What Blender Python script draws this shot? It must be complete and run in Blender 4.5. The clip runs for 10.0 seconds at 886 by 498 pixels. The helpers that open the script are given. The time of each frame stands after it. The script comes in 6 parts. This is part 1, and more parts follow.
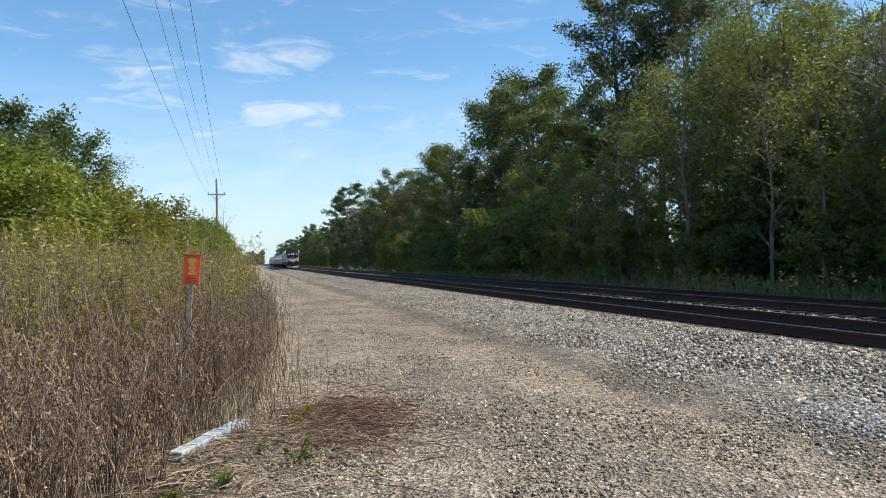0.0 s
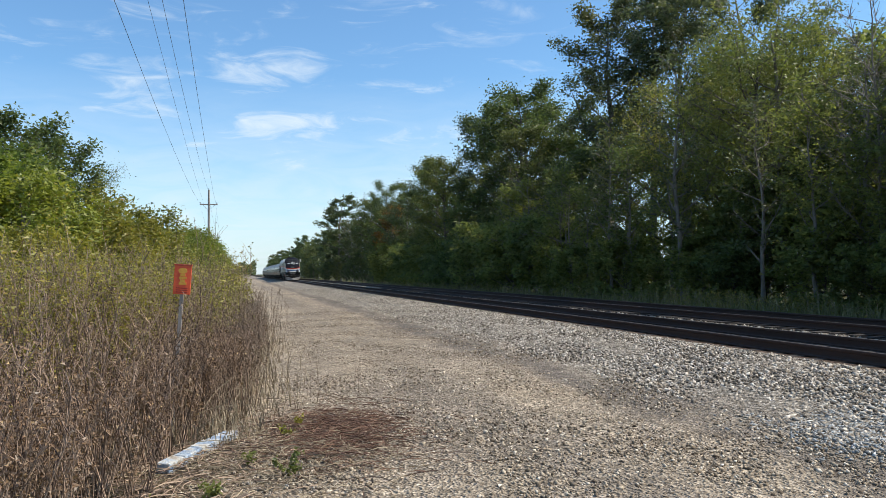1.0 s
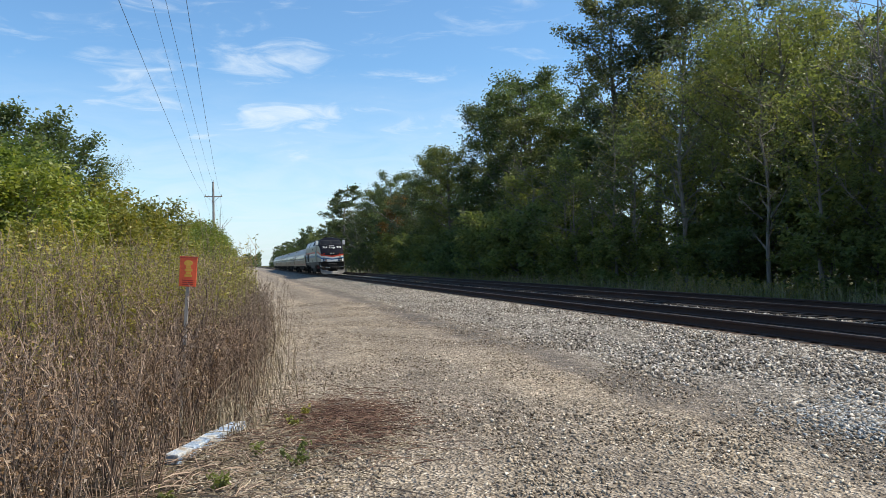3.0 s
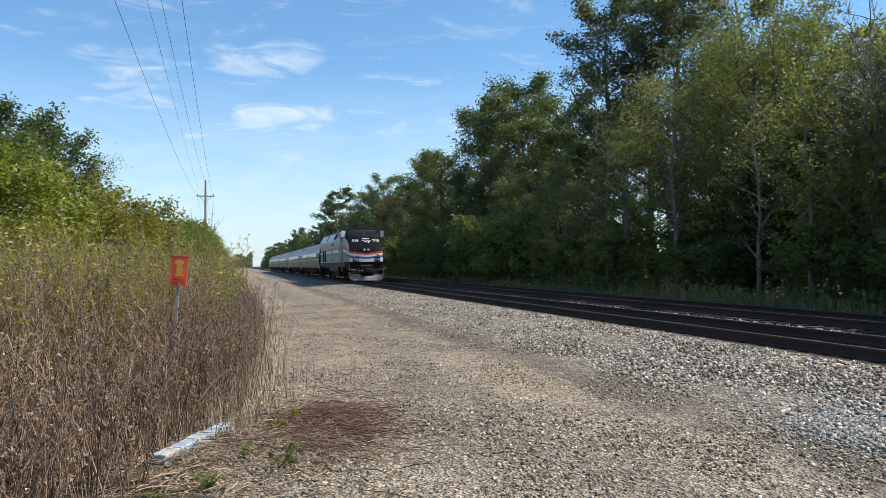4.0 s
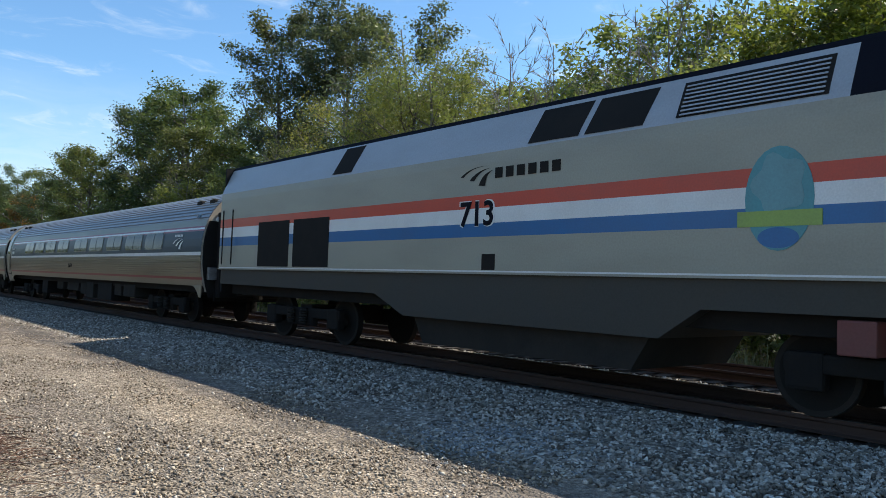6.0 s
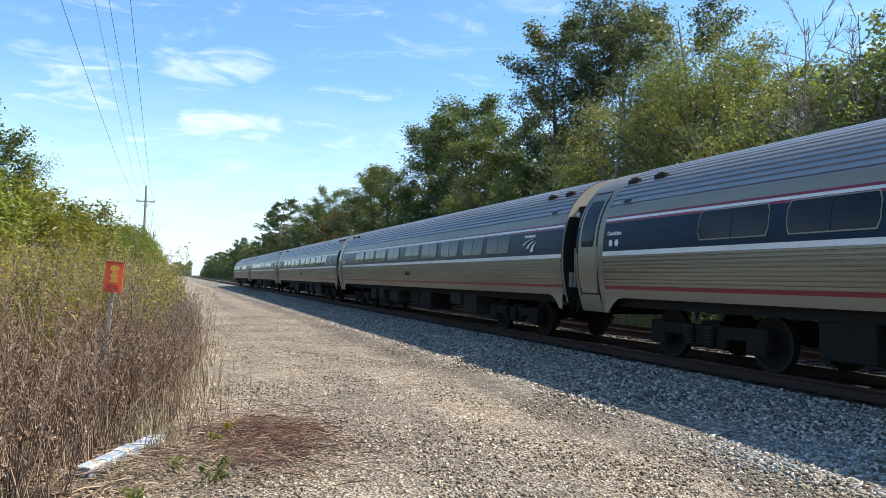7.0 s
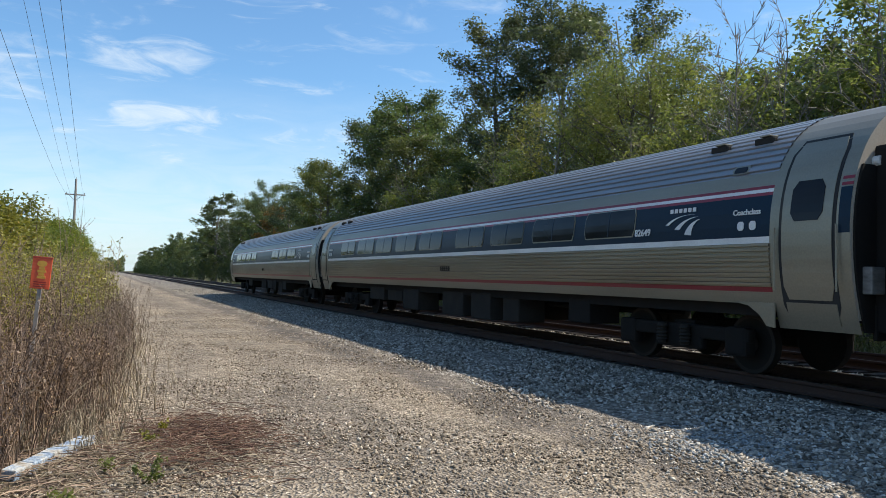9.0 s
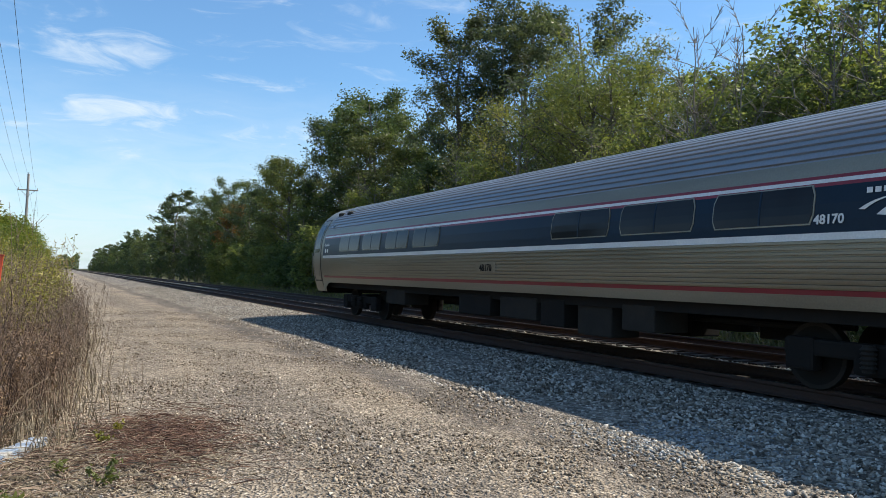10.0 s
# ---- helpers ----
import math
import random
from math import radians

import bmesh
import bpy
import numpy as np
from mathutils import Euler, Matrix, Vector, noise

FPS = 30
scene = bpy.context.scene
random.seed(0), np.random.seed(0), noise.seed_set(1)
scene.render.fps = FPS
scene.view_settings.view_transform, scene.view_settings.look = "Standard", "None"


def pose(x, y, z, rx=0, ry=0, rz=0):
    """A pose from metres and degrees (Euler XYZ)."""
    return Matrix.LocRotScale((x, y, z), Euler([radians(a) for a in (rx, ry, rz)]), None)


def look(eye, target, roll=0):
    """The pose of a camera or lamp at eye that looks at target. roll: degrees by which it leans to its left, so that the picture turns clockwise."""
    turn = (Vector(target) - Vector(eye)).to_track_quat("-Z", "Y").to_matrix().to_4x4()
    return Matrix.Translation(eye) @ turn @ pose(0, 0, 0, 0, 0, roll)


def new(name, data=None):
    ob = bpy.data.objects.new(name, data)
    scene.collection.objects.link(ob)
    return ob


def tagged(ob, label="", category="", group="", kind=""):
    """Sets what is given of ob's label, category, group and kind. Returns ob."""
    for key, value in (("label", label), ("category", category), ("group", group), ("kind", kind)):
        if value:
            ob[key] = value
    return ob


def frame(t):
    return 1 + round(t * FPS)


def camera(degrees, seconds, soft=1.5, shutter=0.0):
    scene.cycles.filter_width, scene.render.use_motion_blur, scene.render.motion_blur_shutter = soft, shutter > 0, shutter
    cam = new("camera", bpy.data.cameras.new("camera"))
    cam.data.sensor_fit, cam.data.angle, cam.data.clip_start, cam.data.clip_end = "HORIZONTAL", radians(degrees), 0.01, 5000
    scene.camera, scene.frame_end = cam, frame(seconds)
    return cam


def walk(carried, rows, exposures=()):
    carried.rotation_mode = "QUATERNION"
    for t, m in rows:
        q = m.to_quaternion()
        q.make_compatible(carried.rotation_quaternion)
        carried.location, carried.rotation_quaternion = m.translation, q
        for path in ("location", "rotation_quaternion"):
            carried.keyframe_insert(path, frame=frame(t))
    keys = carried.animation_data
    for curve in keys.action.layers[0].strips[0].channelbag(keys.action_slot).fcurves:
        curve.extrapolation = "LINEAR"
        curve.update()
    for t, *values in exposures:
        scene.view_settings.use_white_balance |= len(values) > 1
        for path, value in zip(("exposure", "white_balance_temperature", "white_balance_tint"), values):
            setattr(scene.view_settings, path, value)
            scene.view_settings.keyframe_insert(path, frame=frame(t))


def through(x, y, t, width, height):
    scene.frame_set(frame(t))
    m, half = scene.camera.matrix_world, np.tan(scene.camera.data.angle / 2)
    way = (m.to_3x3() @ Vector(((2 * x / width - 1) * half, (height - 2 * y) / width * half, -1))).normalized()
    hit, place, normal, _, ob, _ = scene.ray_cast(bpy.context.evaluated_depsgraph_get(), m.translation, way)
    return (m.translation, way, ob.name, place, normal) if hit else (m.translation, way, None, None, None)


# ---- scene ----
EXPO = 0.32
SUN_STRENGTH = 4.9
SKY_STRENGTH = 0.145
SKY_TINT = (0.69, 0.92, 1.03, 1.0)
CLOUD = (4.7, 5.3, 5.8, 1.0)


# ---------- camera: it stands in one place and pans ----------
EYE = (0.0, 0.0, 1.378)


def aim(yaw, pitch, roll):
    """Camera pose at EYE: yaw to the right of the track's direction, pitch up, roll in degrees."""
    a, p = radians(yaw), radians(pitch)
    way = Vector((math.sin(a) * math.cos(p), math.cos(a) * math.cos(p), math.sin(p)))
    return look(EYE, Vector(EYE) + way, roll)


cam = camera(60.45, 10.0, soft=0.85)
PATH = [(0.0, 14.34, 0.64, -1.82), (0.5, 14.92, 0.67, -0.99), (1.0, 14.96, 1.58, -1.20), (1.5, 13.98, 1.45, -1.16),
        (2.0, 14.70, 1.15, -1.91), (2.5, 14.56, 0.78, -1.97), (4.0, 15.19, 1.06, -0.87), (4.5, 17.12, 1.96, -0.35),
        (5.0, 23.71, 2.06, 0.61), (5.3, 27.83, 2.03, 1.09), (5.5, 30.95, 1.82, 1.67), (5.7, 35.70, 2.45, 1.99),
        (6.2, 41.0, 2.6, 2.1), (6.8, 32.12, 2.48, 1.55), (7.0, 19.36, 2.35, 1.25), (7.5, 17.64, 2.39, -0.84), (8.0, 19.60, 1.85, -0.14),
        (8.5, 22.95, 1.89, 0.68), (9.0, 23.81, 2.13, 1.23), (9.5, 26.11, 2.25, 1.11), (10.0, 26.67, 2.13, 1.45)]
walk(cam, [(t, aim(y, p, r)) for t, y, p, r in PATH], exposures=[(0.0, EXPO), (5.6, EXPO), (6.8, EXPO + 0.42), (7.05, EXPO + 0.36), (7.4, EXPO + 0.06), (8.0, EXPO), (10.0, EXPO)])

# ---------- daylight ----------
SUN_TO = Vector((1.0, -0.27, 1.27)).normalized()
world = bpy.data.worlds.new("sky")
scene.world = world
world.use_nodes = True
wn, wl = world.node_tree.nodes, world.node_tree.links
wn.clear()


def wnode(kind, **kw):
    n = wn.new(kind)
    for k, v in kw.items():
        if k == "op":
            n.operation = v
        else:
            n.inputs[int(k[1:])].default_value = v
    return n


sky = wn.new("ShaderNodeTexSky")
sky.sky_type, sky.sun_disc = "NISHITA", False
sky.sun_elevation = math.asin(SUN_TO.z)
sky.sun_rotation = math.atan2(SUN_TO.x, SUN_TO.y)
sky.air_density, sky.dust_density, sky.ozone_density = 1.0, 0.6, 2.5
geo = wn.new("ShaderNodeTexCoord")
sep = wn.new("ShaderNodeSeparateXYZ")
wl.new(geo.outputs["Generated"], sep.inputs[0])
az = wnode("ShaderNodeMath", op="ARCTAN2")
wl.new(sep.outputs[0], az.inputs[0])
wl.new(sep.outputs[1], az.inputs[1])
el = wnode("ShaderNodeMath", op="ARCSINE")
wl.new(sep.outputs[2], el.inputs[0])
flat = wn.new("ShaderNodeCombineXYZ")
sx = wnode("ShaderNodeMath", op="MULTIPLY", i1=7.0)
sy = wnode("ShaderNodeMath", op="MULTIPLY", i1=28.0)
wl.new(az.outputs[0], sx.inputs[0])
wl.new(el.outputs[0], sy.inputs[0])
wl.new(sx.outputs[0], flat.inputs[0])
wl.new(sy.outputs[0], flat.inputs[1])
cn = wn.new("ShaderNodeTexNoise")
cn.inputs["Scale"].default_value, cn.inputs["Detail"].default_value = 1.5, 9
cn.inputs["Roughness"].default_value, cn.inputs["Distortion"].default_value = 0.60, 0.9
wl.new(flat.outputs[0], cn.inputs["Vector"])
total = None
# single streaks of cloud: azimuth, elevation, half width, half height (degrees), weight
for a0, e0, ra, re, wt in ((1.7, 14.6, 5.4, 1.3, 0.66), (4.6, 10.7, 7.2, 1.25, 0.80), (-6.4, 11.8, 4.2, 0.9, 0.66), (-7.5, 14.2, 4.0, 1.2, 0.42),
                           (12.5, 10.0, 7.0, 0.9, 0.55), (7.0, 8.2, 12.0, 1.5, 0.48), (3.0, 5.8, 14.0, 2.2, 0.48), (13.5, 13.6, 5.0, 0.7, 0.40),
                           (-13.5, 9.0, 3.5, 1.0, 0.5), (19.5, 19.0, 2.6, 1.0, 0.46), (-5.0, 9.4, 5.0, 0.9, 0.46), (52, 15.8, 4.0, 1.0, 0.4)):
    da = wnode("ShaderNodeMath", op="SUBTRACT", i1=radians(a0))
    wl.new(az.outputs[0], da.inputs[0])
    da2 = wnode("ShaderNodeMath", op="DIVIDE", i1=radians(ra * 1.2))
    wl.new(da.outputs[0], da2.inputs[0])
    de = wnode("ShaderNodeMath", op="SUBTRACT", i1=radians(e0))
    wl.new(el.outputs[0], de.inputs[0])
    de2 = wnode("ShaderNodeMath", op="DIVIDE", i1=radians(re * 1.3))
    wl.new(de.outputs[0], de2.inputs[0])
    qa = wnode("ShaderNodeMath", op="POWER", i1=2.0)
    wl.new(da2.outputs[0], qa.inputs[0])
    qe = wnode("ShaderNodeMath", op="MULTIPLY_ADD")
    wl.new(de2.outputs[0], qe.inputs[0])
    wl.new(de2.outputs[0], qe.inputs[1])
    wl.new(qa.outputs[0], qe.inputs[2])
    fall = wnode("ShaderNodeMath", op="MULTIPLY_ADD", i1=-wt, i2=wt)
    wl.new(qe.outputs[0], fall.inputs[0])
    pos = wnode("ShaderNodeMath", op="MAXIMUM", i1=0.0)
    wl.new(fall.outputs[0], pos.inputs[0])
    if total is None:
        total = pos
    else:
        mx = wnode("ShaderNodeMath", op="MAXIMUM")
        wl.new(total.outputs[0], mx.inputs[0])
        wl.new(pos.outputs[0], mx.inputs[1])
        total = mx
both = wnode("ShaderNodeMath", op="MULTIPLY_ADD", i1=3.0)
wl.new(cn.outputs[0], both.inputs[0])
wl.new(total.outputs[0], both.inputs[2])
cloud = wn.new("ShaderNodeMapRange")
cloud.interpolation_type = "SMOOTHSTEP"
for k, v in ((1, 1.55), (2, 3.05), (3, 0.0), (4, 0.95)):
    cloud.inputs[k].default_value = v
wl.new(both.outputs[0], cloud.inputs[0])
# thin haze of cloud low over the horizon
low = wn.new("ShaderNodeMapRange")
for k, v in ((1, 0.0), (2, 0.25), (3, 1.35), (4, 0.0)):
    low.inputs[k].default_value = v
wl.new(el.outputs[0], low.inputs[0])
lown = wnode("ShaderNodeMath", op="MULTIPLY")
wl.new(low.outputs[0], lown.inputs[0])
wl.new(cn.outputs[0], lown.inputs[1])
cover = wnode("ShaderNodeMath", op="MAXIMUM")
wl.new(cloud.outputs[0], cover.inputs[0])
wl.new(lown.outputs[0], cover.inputs[1])
mix = wn.new("ShaderNodeMix")
mix.data_type = "RGBA"
wl.new(cover.outputs[0], mix.inputs["Factor"])
tint = wn.new("ShaderNodeMix")
tint.data_type, tint.blend_type = "RGBA", "MULTIPLY"
tint.inputs["Factor"].default_value = 1.0
tint.inputs[7].default_value = SKY_TINT
wl.new(sky.outputs[0], tint.inputs[6])
wl.new(tint.outputs[2], mix.inputs[6])
mix.inputs[7].default_value = CLOUD
bg = wn.new("ShaderNodeBackground")
bg.inputs[1].default_value = SKY_STRENGTH
wl.new(mix.outputs[2], bg.inputs[0])
wo = wn.new("ShaderNodeOutputWorld")
wl.new(bg.outputs[0], wo.inputs[0])
sun = new("sun", bpy.data.lights.new("sun", "SUN"))
sun.data.energy, sun.data.angle, sun.data.color = SUN_STRENGTH, radians(0.53), (1.0, 0.92, 0.79)
sun.matrix_world = look(SUN_TO * 100, (0, 0, 0))


# ---------- materials ----------
class Mat:
    """A small builder for node materials."""

    def __init__(self, name, rough=0.7, metal=0.0, spec=0.5):
        self.m = bpy.data.materials.new(name)
        self.m.use_nodes = True
        self.n, self.l = self.m.node_tree.nodes, self.m.node_tree.links
        self.b = self.n["Principled BSDF"]
        self.b.inputs["Roughness"].default_value = rough
        self.b.inputs["Metallic"].default_value = metal
        self.b.inputs["Specular IOR Level"].default_value = spec
        self.tc = self.n.new("ShaderNodeTexCoord").outputs["Object"]

    def noise(self, scale, detail=4, stretch=None, rough=0.55, world_space=False):
        src = self.tc
        if world_space:
            src = self.n.new("ShaderNodeNewGeometry").outputs["Position"]
        if stretch:
            mp = self.n.new("ShaderNodeMapping")
            mp.inputs["Scale"].default_value = stretch
            self.l.new(src, mp.inputs[0])
            src = mp.outputs[0]
        t = self.n.new("ShaderNodeTexNoise")
        t.inputs["Scale"].default_value, t.inputs["Detail"].default_value = scale, detail
        t.inputs["Roughness"].default_value = rough
        self.l.new(src, t.inputs["Vector"])
        return t.outputs[0]

    def ramp(self, src, stops):
        r = self.n.new("ShaderNodeValToRGB")
        e = r.color_ramp.elements
        while len(e) < len(stops):
            e.new(0.5)
        for k, (p, c) in enumerate(stops):
            e[k].position, e[k].color = p, (*c, 1.0) if len(c) == 3 else c
        self.l.new(src, r.inputs[0])
        return r.outputs[0]

    def mixc(self, fac, a, b, blend="MIX"):
        x = self.n.new("ShaderNodeMix")
        x.data_type, x.blend_type = "RGBA", blend
        for sock, v in ((x.inputs["Factor"], fac), (x.inputs[6], a), (x.inputs[7], b)):
            if isinstance(v, (int, float)):
                sock.default_value = v
            elif isinstance(v, tuple):
                sock.default_value = (*v, 1.0)
            else:
                self.l.new(v, sock)
        return x.outputs[2]

    def color(self, c):
        if isinstance(c, tuple):
            self.b.inputs["Base Color"].default_value = (*c, 1)
        else:
            self.l.new(c, self.b.inputs["Base Color"])
        return self

    def bump(self, src, strength=0.3, dist=0.02):
        k = self.n.new("ShaderNodeBump")
        k.inputs["Strength"].default_value, k.inputs["Distance"].default_value = strength, dist
        self.l.new(src, k.inputs["Height"])
        self.l.new(k.outputs[0], self.b.inputs["Normal"])
        return self

    def island(self):
        return self.n.new("ShaderNodeNewGeometry").outputs["Random Per Island"]

    def object_random(self):
        return self.n.new("ShaderNodeObjectInfo").outputs["Random"]


def grimy(name, c, rough=0.5, metal=0.0, dirt=(0.10, 0.085, 0.07), amount=0.35, stretch=(1, 1, 1), scale=1.2, bump=0.0, spec=0.5):
    """Painted or bare sheet with dirt at two scales."""
    m = Mat(name, rough, metal, spec)
    d = m.noise(scale, 6, stretch)
    fac = m.ramp(d, [(0.42, (0, 0, 0)), (0.78, (amount,) * 3)])
    fine = m.ramp(m.noise(38, 3), [(0.3, (0.86,) * 3), (0.7, (1.0,) * 3)])
    m.color(m.mixc(1.0, m.mixc(fac, c, dirt), fine, "MULTIPLY"))
    if bump:
        m.bump(m.noise(60, 2), bump, 0.004)
    return m.m


def leafy(name, dark, light, odd, through=0.5):
    """Leaves: per-leaf and per-plant colour, light passing through."""
    m = Mat(name, 0.48, 0, 0.55)
    c = m.ramp(m.island(), [(0.0, dark), (0.55, light), (0.93, light), (1.0, odd)])
    patch = m.ramp(m.noise(0.55, 3), [(0.3, (0.82, 0.84, 0.82)), (0.7, (1.2, 1.17, 1.05))])
    c = m.mixc(1.0, c, patch, "MULTIPLY")
    per = m.ramp(m.object_random(), [(0.0, (0.62, 0.70, 0.72)), (0.4, (0.90, 0.92, 0.86)), (0.75, (1.0, 0.96, 0.82)), (1.0, (1.18, 1.06, 0.80))])
    c = m.mixc(1.0, c, per, "MULTIPLY")
    m.color(c)
    t = m.n.new("ShaderNodeBsdfTranslucent")
    warm = m.mixc(1.0, c, (1.10, 1.12, 0.72), "MULTIPLY")
    m.l.new(warm, t.inputs[0])
    x = m.n.new("ShaderNodeMixShader")
    x.inputs[0].default_value = through
    m.l.new(m.b.outputs[0], x.inputs[1])
    m.l.new(t.outputs[0], x.inputs[2])
    m.l.new(x.outputs[0], m.n["Material Output"].inputs[0])
    return m.m


LEAF = leafy("leaves_green", (0.062, 0.086, 0.034), (0.140, 0.176, 0.068), (0.21, 0.21, 0.08))
LEAF_DARK = leafy("leaves_dark", (0.058, 0.080, 0.038), (0.124, 0.152, 0.070), (0.17, 0.18, 0.08))
LEAF_POPLAR = leafy("leaves_poplar", (0.070, 0.090, 0.050), (0.142, 0.162, 0.090), (0.22, 0.23, 0.13))
LEAF_WILLOW = leafy("leaves_willow", (0.138, 0.158, 0.050), (0.245, 0.270, 0.088), (0.31, 0.31, 0.12))
LEAF_YELLOW = leafy("leaves_yellowing", (0.135, 0.148, 0.034), (0.275, 0.265, 0.058), (0.40, 0.26, 0.052))
LEAF_BRIGHT = leafy("leaves_sunlit_shrub", (0.104, 0.146, 0.026), (0.235, 0.278, 0.056), (0.37, 0.33, 0.086))
# Leaf green raised for the shaded undergrowth: the extra light is in the colour.
LEAF_UNDER_BRIGHTENED = leafy("leaves_understory_brightened", (0.105, 0.135, 0.054), (0.225, 0.258, 0.106), (0.31, 0.30, 0.12), 0.65)
LEAF_LIME = leafy("leaves_lime", (0.090, 0.125, 0.028), (0.180, 0.222, 0.054), (0.27, 0.26, 0.08))
LEAF_AUTUMN = leafy("leaves_autumn", (0.145, 0.116, 0.029), (0.290, 0.145, 0.043), (0.377, 0.174, 0.043))
WEED_LEAF = leafy("weed_leaves", (0.136, 0.154, 0.040), (0.318, 0.299, 0.081), (0.435, 0.326, 0.109))
SEED = leafy("dry_seed_heads", (0.040, 0.026, 0.021), (0.175, 0.118, 0.088), (0.42, 0.33, 0.225), 0.2)


def stemmy(name, lo, hi):
    m = Mat(name, 0.85)
    m.color(m.mixc(1.0, m.ramp(m.island(), [(0, lo), (1, hi)]), m.ramp(m.noise(9, 4), [(0.3, (0.75,) * 3), (0.7, (1.1,) * 3)]), "MULTIPLY"))
    return m.m


STEM = stemmy("dry_stems", (0.060, 0.038, 0.029), (0.47, 0.34, 0.24))
STRAW = stemmy("straw", (0.20, 0.15, 0.09), (0.42, 0.35, 0.24))
GRASS = stemmy("grass_blades", (0.10, 0.12, 0.03), (0.30, 0.27, 0.13))
bk = Mat("bark", 0.9)
bk.color(bk.mixc(1.0, bk.ramp(bk.noise(3.0, 6, (1, 1, 0.25)), [(0.3, (0.075, 0.062, 0.048)), (0.7, (0.24, 0.21, 0.17))]),
                 bk.ramp(bk.object_random(), [(0, (0.7,) * 3), (1, (1.15,) * 3)]), "MULTIPLY"))
bk.bump(bk.noise(12, 5, (1, 1, 0.2)), 0.5, 0.03)
BARK = bk.m
pb = Mat("pale_bark", 0.9)
pb.color(pb.ramp(pb.noise(2.5, 6, (1, 1, 0.3)), [(0.3, (0.10, 0.088, 0.072)), (0.7, (0.25, 0.225, 0.19))]))
PALE_BARK = pb.m

def stone_mat(name, stops):
    m = Mat(name, 0.9, 0, 0.25)
    m.color(m.mixc(1.0, m.ramp(m.island(), stops), m.ramp(m.noise(60, 3), [(0.3, (0.75,) * 3), (0.7, (1.1,) * 3)]), "MULTIPLY"))
    m.bump(m.noise(90, 3), 0.4, 0.006)
    return m.m


STONE_PALE = stone_mat("ballast_stone", [(0, (0.07, 0.057, 0.044)), (0.3, (0.22, 0.186, 0.146)), (0.7, (0.43, 0.378, 0.31)), (1, (0.72, 0.66, 0.57))])
STONE_BROWN = stone_mat("gravel_stone", [(0, (0.11, 0.083, 0.058)), (0.4, (0.28, 0.225, 0.162)), (0.85, (0.49, 0.405, 0.30)), (1, (0.72, 0.64, 0.52))])
STONE_BLUE = stone_mat("bluish_stone", [(0, (0.15, 0.155, 0.15)), (0.5, (0.27, 0.28, 0.275)), (1, (0.52, 0.53, 0.52))])
RUST = grimy("rail_rust", (0.062, 0.032, 0.021), 0.9, 0.0, (0.018, 0.013, 0.011), 0.6, (1, 0.1, 1), 3, 0.3)
RAIL_TOP = grimy("worn_rail_head", (0.075, 0.058, 0.050), 0.6, 0.25, (0.12, 0.08, 0.06), 0.4, (1, 0.05, 1), 2)
TIE = grimy("creosoted_tie_wood", (0.026, 0.020, 0.016), 0.95, 0, (0.055, 0.043, 0.034), 0.6, (0.3, 3, 3), 5, 0.6)

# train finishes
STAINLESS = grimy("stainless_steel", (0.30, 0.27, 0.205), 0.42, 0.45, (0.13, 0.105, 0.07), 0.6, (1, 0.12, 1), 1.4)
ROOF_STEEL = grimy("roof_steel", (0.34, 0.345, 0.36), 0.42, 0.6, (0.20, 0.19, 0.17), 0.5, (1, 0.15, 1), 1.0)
BLUE_BAND = grimy("navy_band_paint", (0.009, 0.025, 0.047), 0.36, 0, (0.03, 0.03, 0.03), 0.3, (1, 0.3, 1), spec=0.14)
BLUE_STRIPE = grimy("blue_stripe_paint", (0.010, 0.125, 0.330), 0.32, 0, (0.08, 0.08, 0.08), 0.25)
RED_STRIPE = grimy("red_stripe_paint", (0.58, 0.055, 0.016), 0.35, 0, (0.12, 0.06, 0.05), 0.25)
DARK_RED = grimy("crimson_stripe_paint", (0.24, 0.012, 0.026), 0.35, 0, (0.12, 0.06, 0.05), 0.2)
WHITE = grimy("white_paint", (0.78, 0.77, 0.74), 0.35, 0, (0.35, 0.30, 0.25), 0.3)
LOCO_GREY = grimy("platinum_grey_paint", (0.36, 0.34, 0.265), 0.42, 0.0, (0.20, 0.17, 0.13), 0.4, (1, 0.5, 1.5), 0.9)
LOCO_UPPER = grimy("upper_panel_paint", (0.42, 0.43, 0.44), 0.36, 0.1, (0.28, 0.27, 0.26), 0.4, (1, 0.4, 1))
CHARCOAL = grimy("charcoal_paint", (0.012, 0.013, 0.019), 0.5, 0, (0.012, 0.012, 0.014), 0.3, spec=0.015)
BLACK = grimy("black_underframe", (0.018, 0.0165, 0.015), 0.85, 0, (0.03, 0.025, 0.02), 0.5, (1, 1, 1), 2.5, spec=0.15)
DUSTY = grimy("dusty_underframe", (0.034, 0.031, 0.027), 0.9, 0, (0.06, 0.05, 0.04), 0.6, (1, 1, 1), 2.0, spec=0.15)
PLOW = grimy("plow_steel", (0.26, 0.25, 0.235), 0.7, 0.2, (0.06, 0.05, 0.045), 0.9, (1, 1, 2.5), 4.0, 0.3)
RUBBER = grimy("black_rubber", (0.015, 0.015, 0.015), 0.8)
DIAPHRAGM = grimy("tan_end_sheet", (0.46, 0.40, 0.32), 0.55, 0.1, (0.24, 0.19, 0.14), 0.5)
gl = Mat("dark_window_glass", 0.10, 0, 0.18)
gl.color(gl.ramp(gl.noise(0.8, 2), [(0.3, (0.010, 0.011, 0.013)), (0.7, (0.022, 0.024, 0.027))]))
GLASS = gl.m
CHROME = grimy("polished_metal", (0.72, 0.72, 0.72), 0.2, 1.0, (0.3, 0.28, 0.25), 0.2)
lens = Mat("lamp_lens", 0.1, 0, 0.8)
